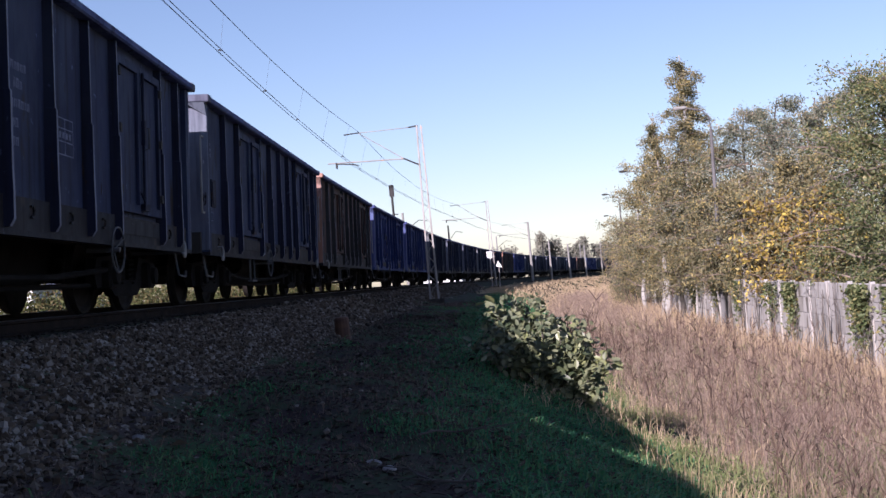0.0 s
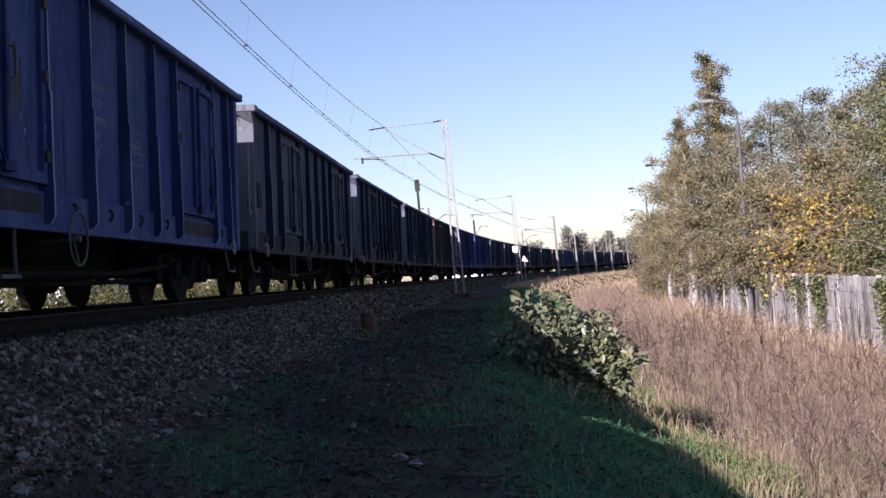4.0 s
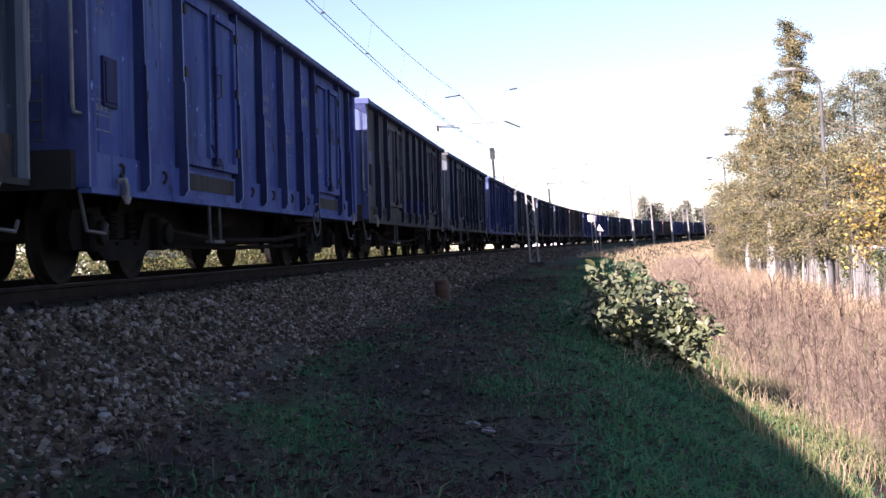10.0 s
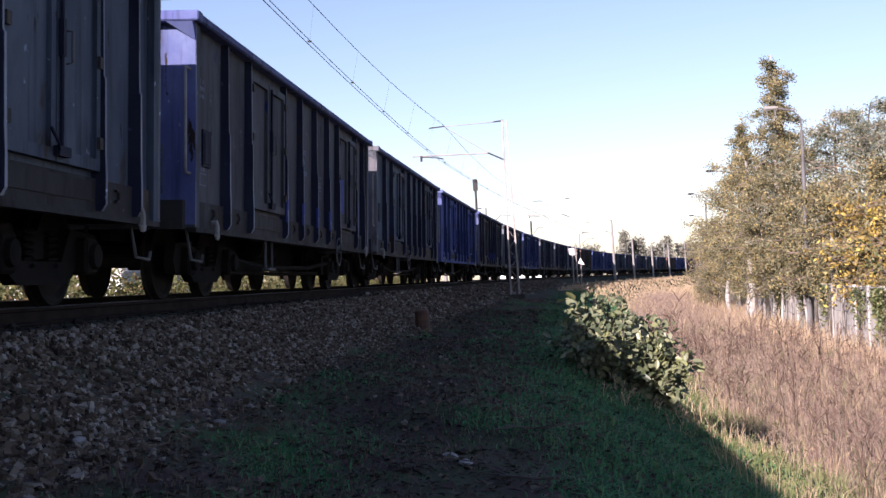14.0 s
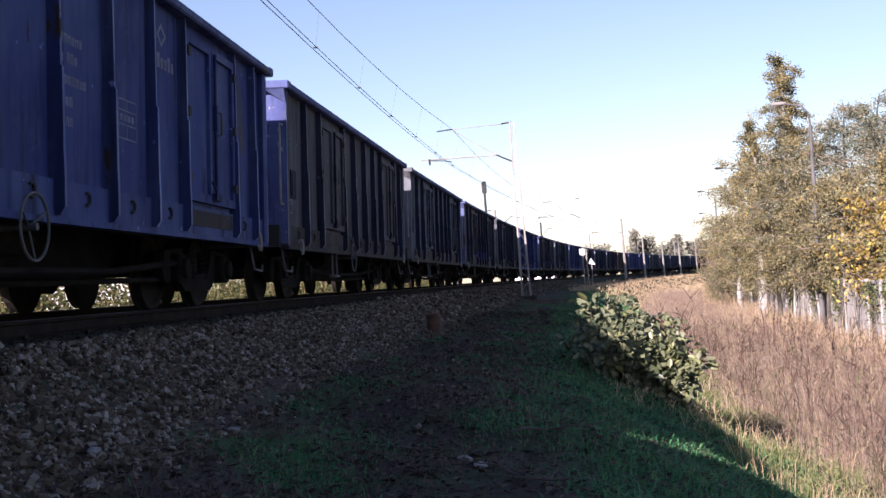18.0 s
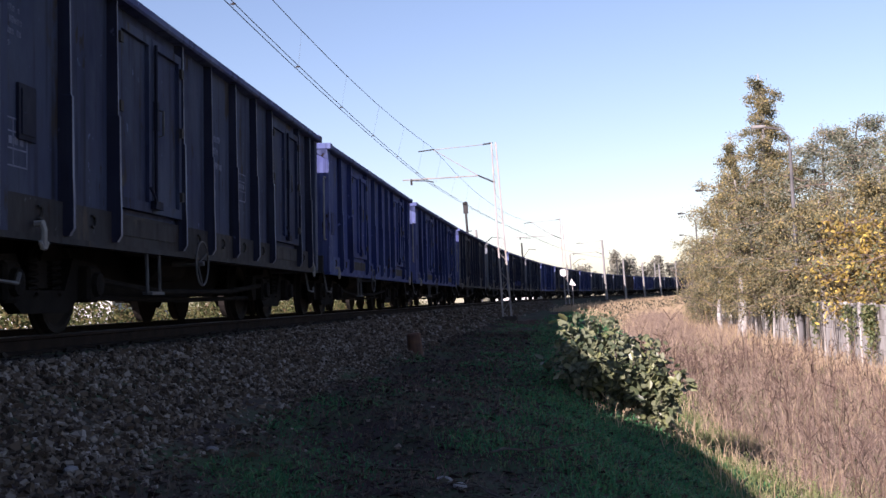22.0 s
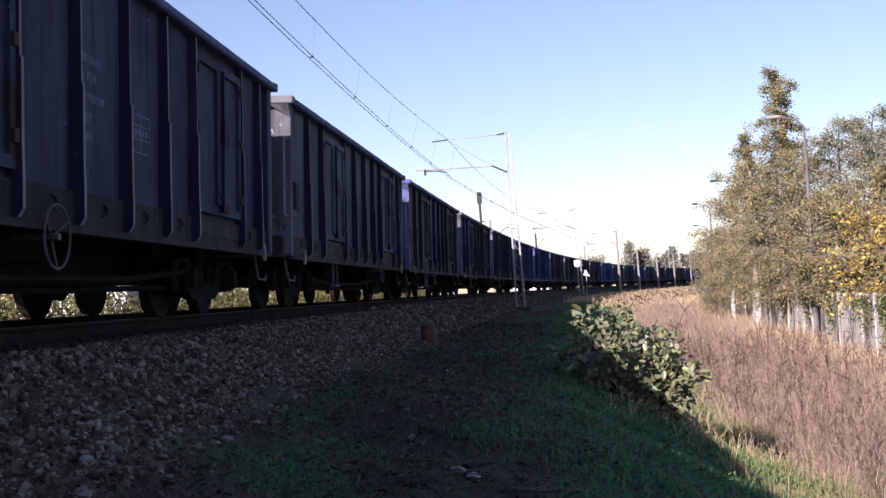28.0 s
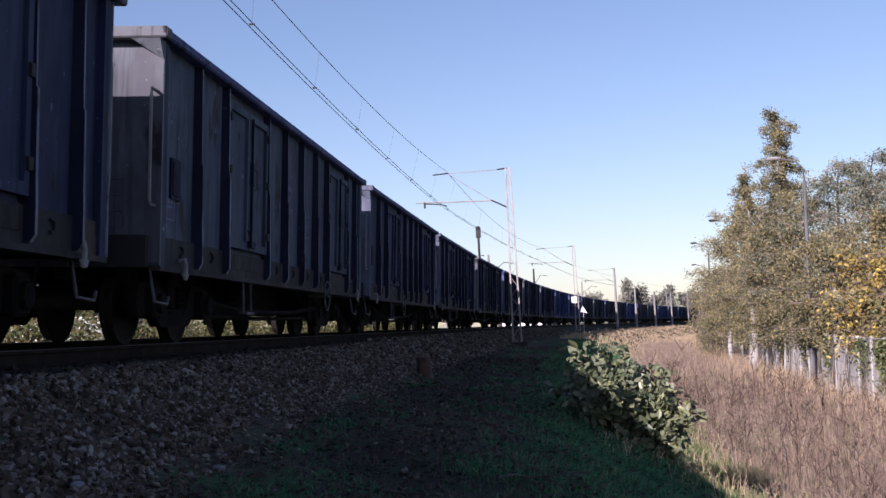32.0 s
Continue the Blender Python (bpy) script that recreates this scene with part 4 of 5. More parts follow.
def fallen_twig(s, l, length, turn):
    p = on_line(s, l)
    t = new("fallen_twig")
    t.matrix_basis = pose(p.x, p.y, float(ground_z(p.x, p.y)) + .03, 0, 0, turn)
    tagged(t, "thin bare twig lying on the dead grass", "twig", "fallen twigs")
    rg = random.Random(s)
    bm = bmesh.new()
    pts = [Vector((0, length * k / 5, .02 + rg.uniform(-.01, .03))) + Vector((rg.uniform(-.04, .04), 0, 0)) for k in range(6)]
    tube_bm(bm, pts, [.010, .009, .008, .007, .005, .003], 5)
    part("stem", bm, M_BARK, t)
    for k in range(4):
        bm = bmesh.new()
        q = pts[1 + k]
        tube_bm(bm, [q, q + Vector((rg.uniform(-.3, .3), .2, .04))], [.005, .002], 4)
        part("side_shoot", bm, M_BARK, t)


for s_, l_, n_, a_ in ((8.6, 4.5, 1.1, 60), (9.6, 4.9, .8, -70), (7.2, 5.3, .9, 30)):
    fallen_twig(s_, l_, n_, a_)


def build_fence():
    fence = new("panel_fence")
    tagged(fence, "weathered grey concrete panel fence with posts", "fence")
    s, l = 8.0, 16.0
    post_me = slab_me = None
    while s < 130:
        p, q = on_line(s, l), on_line(s + 2.1, l)
        zb = float(ground_z(p.x, p.y, 0)) - .1
        if post_me is None:
            bm = bmesh.new()
            box_bm(bm, -.07, .07, -.07, .07, 0, 2.54)
            bmesh.ops.bevel(bm, geom=bm.edges[:], offset=.012, segments=1, affect="EDGES")
            post_me = part("post", bm, M_CONC, fence)
            bm = bmesh.new()
            box_bm(bm, -.025, .025, .075, 2.02, 0, .495)
            bmesh.ops.bevel(bm, geom=bm.edges[:], offset=.015, segments=1, affect="EDGES")
            slab_me = part("panel", bm, M_CONC, fence)
            post_me.matrix_basis = pose(p.x, p.y, zb, 0, 0, heading(s))
            slab_me.matrix_basis = pose(p.x, p.y, zb, 0, 0, heading(s))
            rows = range(1, 5)
        else:
            again(post_me, fence, pose(p.x, p.y, zb, random.uniform(-1, 1), random.uniform(-1, 1), heading(s)))
            rows = range(0, 5)
        for r in rows:
            if r == 4 and random.random() < .22:
                continue
            again(slab_me, fence, pose(p.x, p.y, zb + r * .50, 0, random.uniform(-1.2, 1.2), heading(s)))
        s += 2.1


build_fence()


def street_lamp(x, y, top, arm=1.6, turn=90, lantern=None, pole=None):
    z = float(ground_z(x, y))
    lamp = new("street_lamp")
    lamp.matrix_basis = pose(x, y, z, 0, 0, turn)
    tagged(lamp, "tall concrete street lamp with a curved arm", "street lamp", "street lamps")
    h = top - z
    bm = bmesh.new()
    lathe_bm(bm, [(-.2, .13), (h - .9, .07)], 10, "z")
    part("pole", bm, pole or M_POLE, lamp)
    bm = bmesh.new()
    tube_bm(bm, [(0, 0, h - .9), (0, .05, h - .35), (0, .3, h - .08), (0, arm, h + .12)], .035, 6)
    part("arm", bm, pole or M_POLE, lamp)
    bm = bmesh.new()
    lathe_bm(bm, [(arm - .1, .04), (arm, .075), (arm + .4, .09), (arm + .52, .03)], 10, "y", (0, 0, h + .12))
    part("lantern", bm, lantern or M_DARKMETAL, lamp)



M_STEELPOLE = material("grey_steel_pole", (0.115, 0.112, 0.115), (0.07, 0.068, 0.07), 0.8, 0, 2, 50, 0.1)
street_lamp(14.9, 52, 6.9, 1.05, 75, M_POLE, M_STEELPOLE)
street_lamp(19.8, 85, 7.0, 1.7, 75, pole=M_STEELPOLE)
street_lamp(23.0, 112, 7.15, 1.1, 75, pole=M_STEELPOLE)
street_lamp(30.3, 150, 6.9, 1.1, 75, pole=M_STEELPOLE)


def far_pole(x, y, h, arm=0.0):
    t = new("line_pole")
    t.matrix_basis = pose(x, y, float(ground_z(x, y)), 0, -1.5, 0)
    tagged(t, "thin dark overhead line pole beyond the train", "pole", "poles beyond the train")
    bm = bmesh.new()
    lathe_bm(bm, [(-.3, .17), (h, .11)], 8, "z")
    part("post", bm, M_DARKMETAL if not arm else M_POLE, t)
    bm = bmesh.new()
    tube_bm(bm, [(0, 0, h * .76), (arm or .9, 0, h * .9), ((arm or .9) + .9, 0, h * .88)], .04, 5)
    part("bracket", bm, M_DARKMETAL, t)


for s_, l_, h_, a_ in ((100, -6.5, 8.0, 1.6), (125, -6.5, 8.6, 1.6), (158, -6.5, 8.6, 0), (205, -7, 8.4, 1.6), (255, -7, 8.4, 0), (300, -7, 8.4, 1.6), (268, 3.2, 7.4, 1.4), (318, 3.2, 8.2, 1.4)):
    p_ = on_line(s_, l_)
    far_pole(p_.x, p_.y, h_, a_)


def house(x, y, w, d, h, roof_h, turn, wall, roof, label):
    t = new("house")
    t.matrix_basis = pose(x, y, float(ground_z(x, y)) - .1, 0, 0, turn)
    tagged(t, label, "house", "houses beyond the line")
    bm = bmesh.new()
    box_bm(bm, -w / 2, w / 2, -d / 2, d / 2, 0, h)
    part("wall", bm, wall, t)
    bm = bmesh.new()
    o = .4
    pr = [(-d / 2 - o, h - .1), (0, h + roof_h), (d / 2 + o, h - .1), (d / 2 + o, h + .1), (0, h + roof_h + .2), (-d / 2 - o, h + .1)]
    A = [bm.verts.new((-w / 2 - o, yy, z)) for yy, z in pr]
    B_ = [bm.verts.new((w / 2 + o, yy, z)) for yy, z in pr]
    bm.faces.new(A)
    bm.faces.new(B_[::-1])
    for k in range(6):
        bm.faces.new((A[k], A[(k + 1) % 6], B_[(k + 1) % 6], B_[k]))
    part("roof", bm, roof, t)
    for side in (-1, 1):
        for k in range(int(w // 2.6)):
            xx = -w / 2 + 1.4 + 2.6 * k
            bm = bmesh.new()
            box_bm(bm, xx - .5, xx + .5, side * d / 2 - .03, side * d / 2 + .03, h * .35, h * .35 + 1.3)
            part("window", bm, M_DARKMETAL, t, "dark window pane")


M_PLASTER = material("white_plaster", (0.62, 0.62, 0.62), (0.5, 0.5, 0.49), 0.9, 0, 1, 20, 0.1)
M_TILE = material("red_roof_tiles", (0.36, 0.11, 0.07), (0.22, 0.07, 0.05), 0.8, 0, 2, 20, 0.3)
M_SHEET = material("grey_roof_sheet", (0.35, 0.36, 0.38), (0.25, 0.25, 0.27), 0.5, 0.2, 1, 20, 0.1)
for s_, l_, w_, d_, h_, r_, roof_, lab_ in ((26, -22, 12, 8, 3.0, 2.6, M_SHEET, "white plastered house with a grey sheet roof"), (48, -30, 16, 9, 3.2, 2.4, M_SHEET, "long white plastered building with a grey roof"),
                                            (95, -34, 14, 9, 3.2, 2.6, M_SHEET, "white plastered house with a grey sheet roof"), (300, -40, 22, 11, 5.0, 3.6, M_SHEET, "pale distant building with a grey roof"),
                                            (430, -16, 16, 10, 4.5, 3.4, M_TILE, "distant house with a red roof")):
    p_ = on_line(s_, l_)
    house(p_.x, p_.y, w_, d_, h_, r_, 90 + heading(s_), M_PLASTER, roof_, lab_)
# ---- stones, grass and weeds ----
rng = np.random.default_rng(7)


def line_xy(s, l):
    a = HEAD0 + BEND * s
    r = RADIUS - l
    return _CX - np.cos(a) * r, _CY + np.sin(a) * r


def blend_mat(name, colours, rough=0.75, thin=0.3, gloss=0.25, patch=0.6, patch_scale=0.5):
    """Leaves, blades and stones: each piece takes its own colour from a row, patches shift it."""
    m = bpy.data.materials.new(name)
    m.use_nodes = True
    nt = m.node_tree
    b = nt.nodes["Principled BSDF"]
    geo = nt.nodes.new("ShaderNodeNewGeometry")
    tc = nt.nodes.new("ShaderNodeTexCoord")
    nz = nt.nodes.new("ShaderNodeTexNoise")
    nz.inputs["Scale"].default_value, nz.inputs["Detail"].default_value = patch_scale, 3
    nt.links.new(tc.outputs["Object"], nz.inputs["Vector"])
    ad = nt.nodes.new("ShaderNodeMath")
    ad.operation, ad.inputs[1].default_value = "MULTIPLY_ADD", patch * 2
    ad.inputs[2].default_value = -patch
    nt.links.new(nz.outputs["Fac"], ad.inputs[0])
    sm = nt.nodes.new("ShaderNodeMath")
    sm.operation = "ADD"
    sm.use_clamp = True
    nt.links.new(geo.outputs["Random Per Island"], sm.inputs[0])
    nt.links.new(ad.outputs[0], sm.inputs[1])
    cr = nt.nodes.new("ShaderNodeValToRGB")
    el = cr.color_ramp.elements
    while len(el) < len(colours):
        el.new(0.5)
    for k, c in enumerate(colours):
        el[k].position, el[k].color = k / (len(colours) - 1), (*c, 1)
    nt.links.new(sm.outputs[0], cr.inputs[0])
    nt.links.new(cr.outputs[0], b.inputs["Base Color"])
    b.inputs["Roughness"].default_value, b.inputs["Specular IOR Level"].default_value = rough, gloss
    if thin:
        tr = nt.nodes.new("ShaderNodeBsdfTranslucent")
        nt.links.new(cr.outputs[0], tr.inputs["Color"])
        ms = nt.nodes.new("ShaderNodeMixShader")
        ms.inputs[0].default_value = thin
        nt.links.new(b.outputs[0], ms.inputs[1])
        nt.links.new(tr.outputs[0], ms.inputs[2])
        nt.links.new(ms.outputs[0], nt.nodes["Material Output"].inputs["Surface"])
    return m


M_STONES = blend_mat("crushed_stone", [(0.023, 0.017, 0.013), (0.056, 0.040, 0.029), (0.090, 0.067, 0.049), (0.125, 0.100, 0.078), (0.25, 0.225, 0.20)], 0.9, 0, 0.2, 0.25, 1.5)
# oily track-bed stone, with the shade under the train also put into its colour
M_OILED_SHADED = blend_mat("oil_stained_stone", [(0.0156, 0.0130, 0.0117), (0.0286, 0.0234, 0.0195), (0.0520, 0.0416, 0.0351)], 0.9, 0, 0.2, 0.25, 1.5)
M_GRASS = blend_mat("short_grass", [(0.024, 0.115, 0.055), (0.040, 0.17, 0.078), (0.062, 0.22, 0.086), (0.13, 0.21, 0.095)], 0.7, 0.25, 0.2, 0.5, 0.7)
M_DEADGRASS = blend_mat("dead_grass", [(0.050, 0.034, 0.034), (0.115, 0.078, 0.072), (0.2080, 0.1560, 0.1250)], 0.8, 0.2, 0.1, 0.4, 0.8)
M_WEED = blend_mat("dry_weeds", [(0.185, 0.130, 0.112), (0.245, 0.178, 0.150), (0.31, 0.235, 0.19), (0.40, 0.315, 0.23)], 0.85, 0.25, 0.1, 0.6, 0.35)
M_STRAW = blend_mat("pale_straw", [(0.34, 0.25, 0.155), (0.44, 0.33, 0.21), (0.54, 0.42, 0.28)], 0.8, 0.3, 0.2, 0.4, 0.4)
M_DARKWEED = blend_mat("dark_stalks", [(0.06, 0.042, 0.035), (0.11, 0.075, 0.06), (0.16, 0.11, 0.085)], 0.9, 0.1, 0.1, 0.3, 0.5)
M_GREENWEED = blend_mat("green_weeds", [(0.10, 0.14, 0.05), (0.17, 0.21, 0.085), (0.27, 0.27, 0.13)], 0.75, 0.3, 0.2, 0.4, 0.6)


def stones(name, n, s0, s1, l0, l1, size, label, lift=0.0, power=1.0, mat=None):
    s = s0 + (s1 - s0) * rng.uniform(0, 1, n) ** power
    l = rng.uniform(l0, l1, n) + rng.normal(0, .06, n)
    x, y = line_xy(s, l)
    z = ground_z(x, y) + lift
    sz = size * np.clip(rng.lognormal(0, .26, n), .4, 1.7)
    cube = np.array([(-1, -1, -1), (1, -1, -1), (1, 1, -1), (-1, 1, -1), (-1, -1, 1), (1, -1, 1), (1, 1, 1), (-1, 1, 1)], float)
    v = cube[None] * rng.uniform(.45, 1.0, (n, 8, 3)) * np.stack([np.ones(n), rng.uniform(.6, 1, n), rng.uniform(.45, .8, n)], 1)[:, None]
    ax = rng.normal(size=(n, 3))
    ax /= np.linalg.norm(ax, axis=1)[:, None]
    an = rng.uniform(0, 6.28, n)
    c, sn = np.cos(an)[:, None, None], np.sin(an)[:, None, None]
    k = ax[:, None, :]
    v = v * c + np.cross(np.broadcast_to(k, v.shape), v) * sn + k * (v * k).sum(-1, keepdims=True) * (1 - c)
    v = v * (sz / 2)[:, None, None] + np.stack([x, y, z + rng.uniform(-.3, .35, n) * sz], 1)[:, None]
    q = np.array([(0, 3, 2, 1), (4, 5, 6, 7), (0, 1, 5, 4), (1, 2, 6, 5), (2, 3, 7, 6), (3, 0, 4, 7)])
    f = (np.arange(n)[:, None, None] * 8 + q[None]).reshape(-1, 4)
    tagged(new(name, arr_mesh(name, v.reshape(-1, 3), f, mat or M_STONES)), label, "ballast", kind="stuff")


def blades(name, n, s0, s1, l0, l1, h, w, mat, label, category, bend=.35, power=1.6, keep=None, twigs=0, hvar=.35):
    """Blades or stems on the ground: bent strips of two segments, with side twigs where asked."""
    s = s0 + (s1 - s0) * rng.uniform(0, 1, n) ** power
    l = rng.uniform(l0, l1, n)
    if keep is not None:
        ok = keep(s, l)
        s, l = s[ok], l[ok]
        n = len(s)
    x, y = line_xy(s, l)
    z = ground_z(x, y) - .02
    hh = h * np.exp(rng.normal(0, hvar, n))
    grow = 1 + s / 28.0
    ww = w * grow * rng.uniform(.6, 1.3, n)
    t = rng.uniform(0, 6.283, n)
    side = np.stack([np.cos(t), np.sin(t), np.zeros(n)], 1)
    t2 = rng.uniform(0, 6.283, n)
    lean = np.stack([np.cos(t2), np.sin(t2), np.zeros(n)], 1) * (bend * hh * rng.uniform(.1, 1, n))[:, None]
    p0 = np.stack([x, y, z], 1)
    p1 = p0 + lean * .3 + np.array([0, 0, 1]) * (hh * .55)[:, None]
    p2 = p0 + lean + np.array([0, 0, 1]) * (hh * (1 - .3 * bend))[:, None]
    o = side * (ww / 2)[:, None]
    v = np.stack([p0 - o, p0 + o, p1 + o * .8, p1 - o * .8, p2 + o * .25, p2 - o * .25], 1)
    q = np.array([(0, 1, 2, 3), (3, 2, 4, 5)])
    f = (np.arange(n)[:, None, None] * 6 + q[None]).reshape(-1, 4)
    vs, fs = [v.reshape(-1, 3)], [f]
    base = 6 * n
    for k in range(twigs):
        a = rng.uniform(.35, .95, n)[:, None]
        st = p0 + (p1 - p0) * np.clip(a / .55, 0, 1) + (p2 - p1) * np.clip((a - .55) / .45, 0, 1)
        d = np.stack([rng.normal(0, 1, n), rng.normal(0, 1, n), rng.uniform(.6, 2.0, n)], 1)
        d /= np.linalg.norm(d, axis=1)[:, None]
        en = st + d * (hh * rng.uniform(.06, .20, n))[:, None]
        oo = np.cross(d, rng.normal(size=(n, 3)))
        oo = oo / (np.linalg.norm(oo, axis=1)[:, None] + 1e-6) * (ww * .55)[:, None]
        vv = np.stack([st - oo, st + oo, en + oo * .6, en - oo * .6], 1).reshape(-1, 3)
        vs.append(vv)
        fs.append(np.arange(4 * n).reshape(n, 4) + base)
        base += 4 * n
    ob = new(name, arr_mesh(name, np.concatenate(vs), np.concatenate(fs), mat))
    return tagged(ob, label, category, kind="stuff")


def patchy(scale, level, seed):
    def keep(s, l):
        q = np.sin(s * scale + seed) + np.sin(l * scale * 1.7 + 2 * seed) + np.sin((s * .6 + l) * scale * 1.3 + 3 * seed) + np.sin((s - l * 1.4) * scale * 2.1 + seed)
        return q + rng.normal(0, .6, len(s)) > level
    return keep


def soft(l0, l1, w=.5):
    """Thins out towards both edges."""
    return lambda s, l: rng.uniform(0, 1, len(s)) < np.clip(np.minimum(l - l0, l1 - l) / w, 0, 1)


def both(f, g):
    return lambda s, l: f(s, l) & g(s, l)


def trodden(s, l):
    """Keeps grass off the bare brown patches of the path."""
    d = np.minimum(((s - 7.6) / 2.2) ** 2 + ((l - 4.85) / .62) ** 2, np.minimum(((s - 12.5) / 3.5) ** 2 + ((l - 4.2) / .5) ** 2, ((s - 22) / 8) ** 2 + ((l - 3.7) / .45) ** 2))
    return d + rng.normal(0, .35, len(s)) > 1


stones("ballast", 40000, 2.5, 27, 1.5, 3.0, .043, "crushed brown and grey stone ballast on the track shoulder", .0)
stones("ballast", 13000, 27, 110, 1.25, 3.0, .075, "crushed brown and grey stone ballast along the far shoulder", .0, 1.5)
stones("ballast", 9000, 2.5, 60, -1.3, 1.55, .055, "oily stone ballast between the sleepers, coloured darker for the train's shade", -.015, 1.2, M_OILED_SHADED)
stones("loose_stones", 520, 3, 30, 2.9, 4.4, .045, "loose ballast stones strewn in the trodden grass", .0)
blades("short_grass", 90000, 4, 48, 3.0, 8.0, .055, .008, M_GRASS, "short green grass in patches on the shaded bank", "grass", .9, 1.5, both(both(patchy(.85, .7, 1.0), trodden), soft(3.2, 7.6)))
blades("bank_grass", 120000, 5, 42, 4.9, 8.3, .075, .011, M_GRASS, "green grass down the side of the bank", "grass", 1.3, 1.3, both(trodden, soft(4.7, 8.4, 1.2)))
blades("bank_grass", 30000, 40, 110, 4.4, 8.6, .09, .012, M_GRASS, "green grass further along the bank", "grass", 1.2, 1.2, soft(4.4, 8.8, .8))
def tufts(s, l):
    """Thick clumps of fresh grass with bare ground between them."""
    q = np.sin(2.1 * s + 1.3 * l) + np.sin(1.3 * s - 2.7 * l + 1) + np.sin(3.7 * l + .6 * s + 2) + np.sin(3.1 * s + 4.3 * l)
    return q + rng.normal(0, .7, len(s)) > 1.5


blades("short_grass", 90000, 4, 26, 2.9, 5.4, .055, .010, M_GRASS, "thick tufts of fresh green grass on the trodden shoulder", "grass", 1.0, 1.3, both(both(tufts, trodden), soft(2.8, 5.5, .5)))
blades("dead_grass", 60000, 4, 60, 2.7, 7.0, .075, .005, M_DEADGRASS, "matted dead brown grass on the trodden path", "grass", 1.2, 1.5, both(patchy(.9, -1.0, 4.0), soft(2.6, 7.0, .9)))
blades("green_weeds", 42000, 5, 70, 6.9, 10.6, .17, .008, M_GREENWEED, "yellow-green weeds at the foot of the bank", "weeds", .8, 1.5, both(patchy(.8, -1.0, 2.5), soft(6.9, 11.0, 1.2)), 2)
blades("dry_weeds", 62000, 5, 130, 8.4, 15.6, .55, .0034, M_WEED, "tall dry reddish-brown weeds filling the hollow", "weeds", .7, 1.6, soft(8.4, 15.8, 2.2), 5)
blades("dry_weeds", 24000, 5, 60, 8.0, 16.0, .34, .004, M_WEED, "lower dry brown weeds and tangled stems", "weeds", .7, 1.5, soft(8.0, 18, 1.0), 3)
blades("pale_straw", 34000, 22, 150, 8.5, 16.0, .66, .007, M_STRAW, "pale dry grass standing before the fence", "grass", .5, 1.2, lambda s, l: rng.uniform(0, 1, len(s)) < .08 + .92 * np.clip((l - 12) / 3, 0, 1))
blades("pale_straw", 22000, 5, 34, 7.0, 13.0, .32, .006, M_STRAW, "pale straw tufts among the weeds", "grass", .8, 1.4, both(patchy(1.4, .2, 2.0), soft(7.0, 13.5, 1)))
blades("green_weeds", 18000, 7, 60, 9.0, 14.5, .36, .005, M_GREENWEED, "olive weeds among the dry stems", "weeds", .5, 1.4, patchy(.5, .8, 5.0), 3)
blades("dry_weeds", 1500, 7, 50, 8.6, 15, .95, .009, M_DARKWEED, "tall dark dead stalks standing in the weeds", "weeds", .3, 1.4, None, 6)
blades("pale_straw", 160, 15.4, 19, 6.0, 7.6, .22, .005, M_STRAW, "pale dry stalks at the foot of the bush", "grass", .9, 1.0, None, 4)
blades("pale_straw", 12000, 85, 260, 3.6, 14.0, .30, .010, M_STRAW, "pale grass along the far bank", "grass", .6, 1.2, None, 1)
blades("dry_weeds", 16000, 2, 80, -15, -4.5, .45, .007, M_STRAW, "yellow dry grass beyond the track", "grass", .6, 1.2, None, 2)


def litter(n, s0, s1, l0, l1, size):
    """Dry leaves, crumbs of turf and chips lying flat on the trodden ground."""
    s = s0 + (s1 - s0) * rng.uniform(0, 1, n) ** 1.6
    l = rng.uniform(l0, l1, n)
    x, y = line_xy(s, l)
    c = np.stack([x, y, ground_z(x, y) + rng.uniform(.0, .025, n)], 1)
    t = rng.uniform(0, 6.283, n)
    a = np.stack([np.cos(t), np.sin(t), rng.normal(0, .25, n)], 1)
    b = np.stack([-np.sin(t), np.cos(t), rng.normal(0, .25, n)], 1)
    sz = (size * (1 + s / 40) * np.exp(rng.normal(0, .4, n)))[:, None]
    up = np.array([0, 0, 1.0])[None] * sz * .25
    v = np.stack([c - a * sz, c + b * sz * .6 + up, c + a * sz, c - b * sz * .6 + up], 1).reshape(-1, 3)
    ob = new("leaf_litter", arr_mesh("leaf_litter", v, np.arange(4 * n).reshape(n, 4), M_LITTER))
    tagged(ob, "dry leaves and crumbs of turf on the trodden ground", "litter", kind="stuff")


M_LITTER = blend_mat("litter", [(0.016, 0.011, 0.012), (0.046, 0.031, 0.030), (0.080, 0.058, 0.054), (0.055, 0.055, 0.036), (0.15, 0.115, 0.09)], 0.9, 0.1, 0.15, 0.5, 0.9)
litter(42000, 3.2, 40, 2.8, 7.6, .017)
# the same ground round and behind the camera
stones("ballast", 7000, -14, 2.5, 1.5, 3.0, .055, "crushed brown and grey stone ballast behind the viewpoint", .0)
stones("ballast", 3500, -14, 2.5, -1.3, 1.55, .06, "oily stone ballast between the sleepers, coloured darker for the train's shade", -.015, 1.0, M_OILED_SHADED)
blades("short_grass", 26000, -14, 6, 3.0, 8.4, .055, .010, M_GRASS, "short green grass in patches on the bank top", "grass", .9, 1.0, both(patchy(1.1, .0, 1.0), soft(2.9, 8.4)))
blades("dead_grass", 12000, -14, 5, 2.7, 7.5, .075, .007, M_DEADGRASS, "matted dead brown grass on the trodden path", "grass", 1.2, 1.0, soft(2.6, 7.5, .9))
blades("dry_weeds", 5000, -14, 6, 7.6, 16, .5, .007, M_WEED, "dry brown weeds at the foot of the bank", "weeds", .6, 1.0, None, 2)


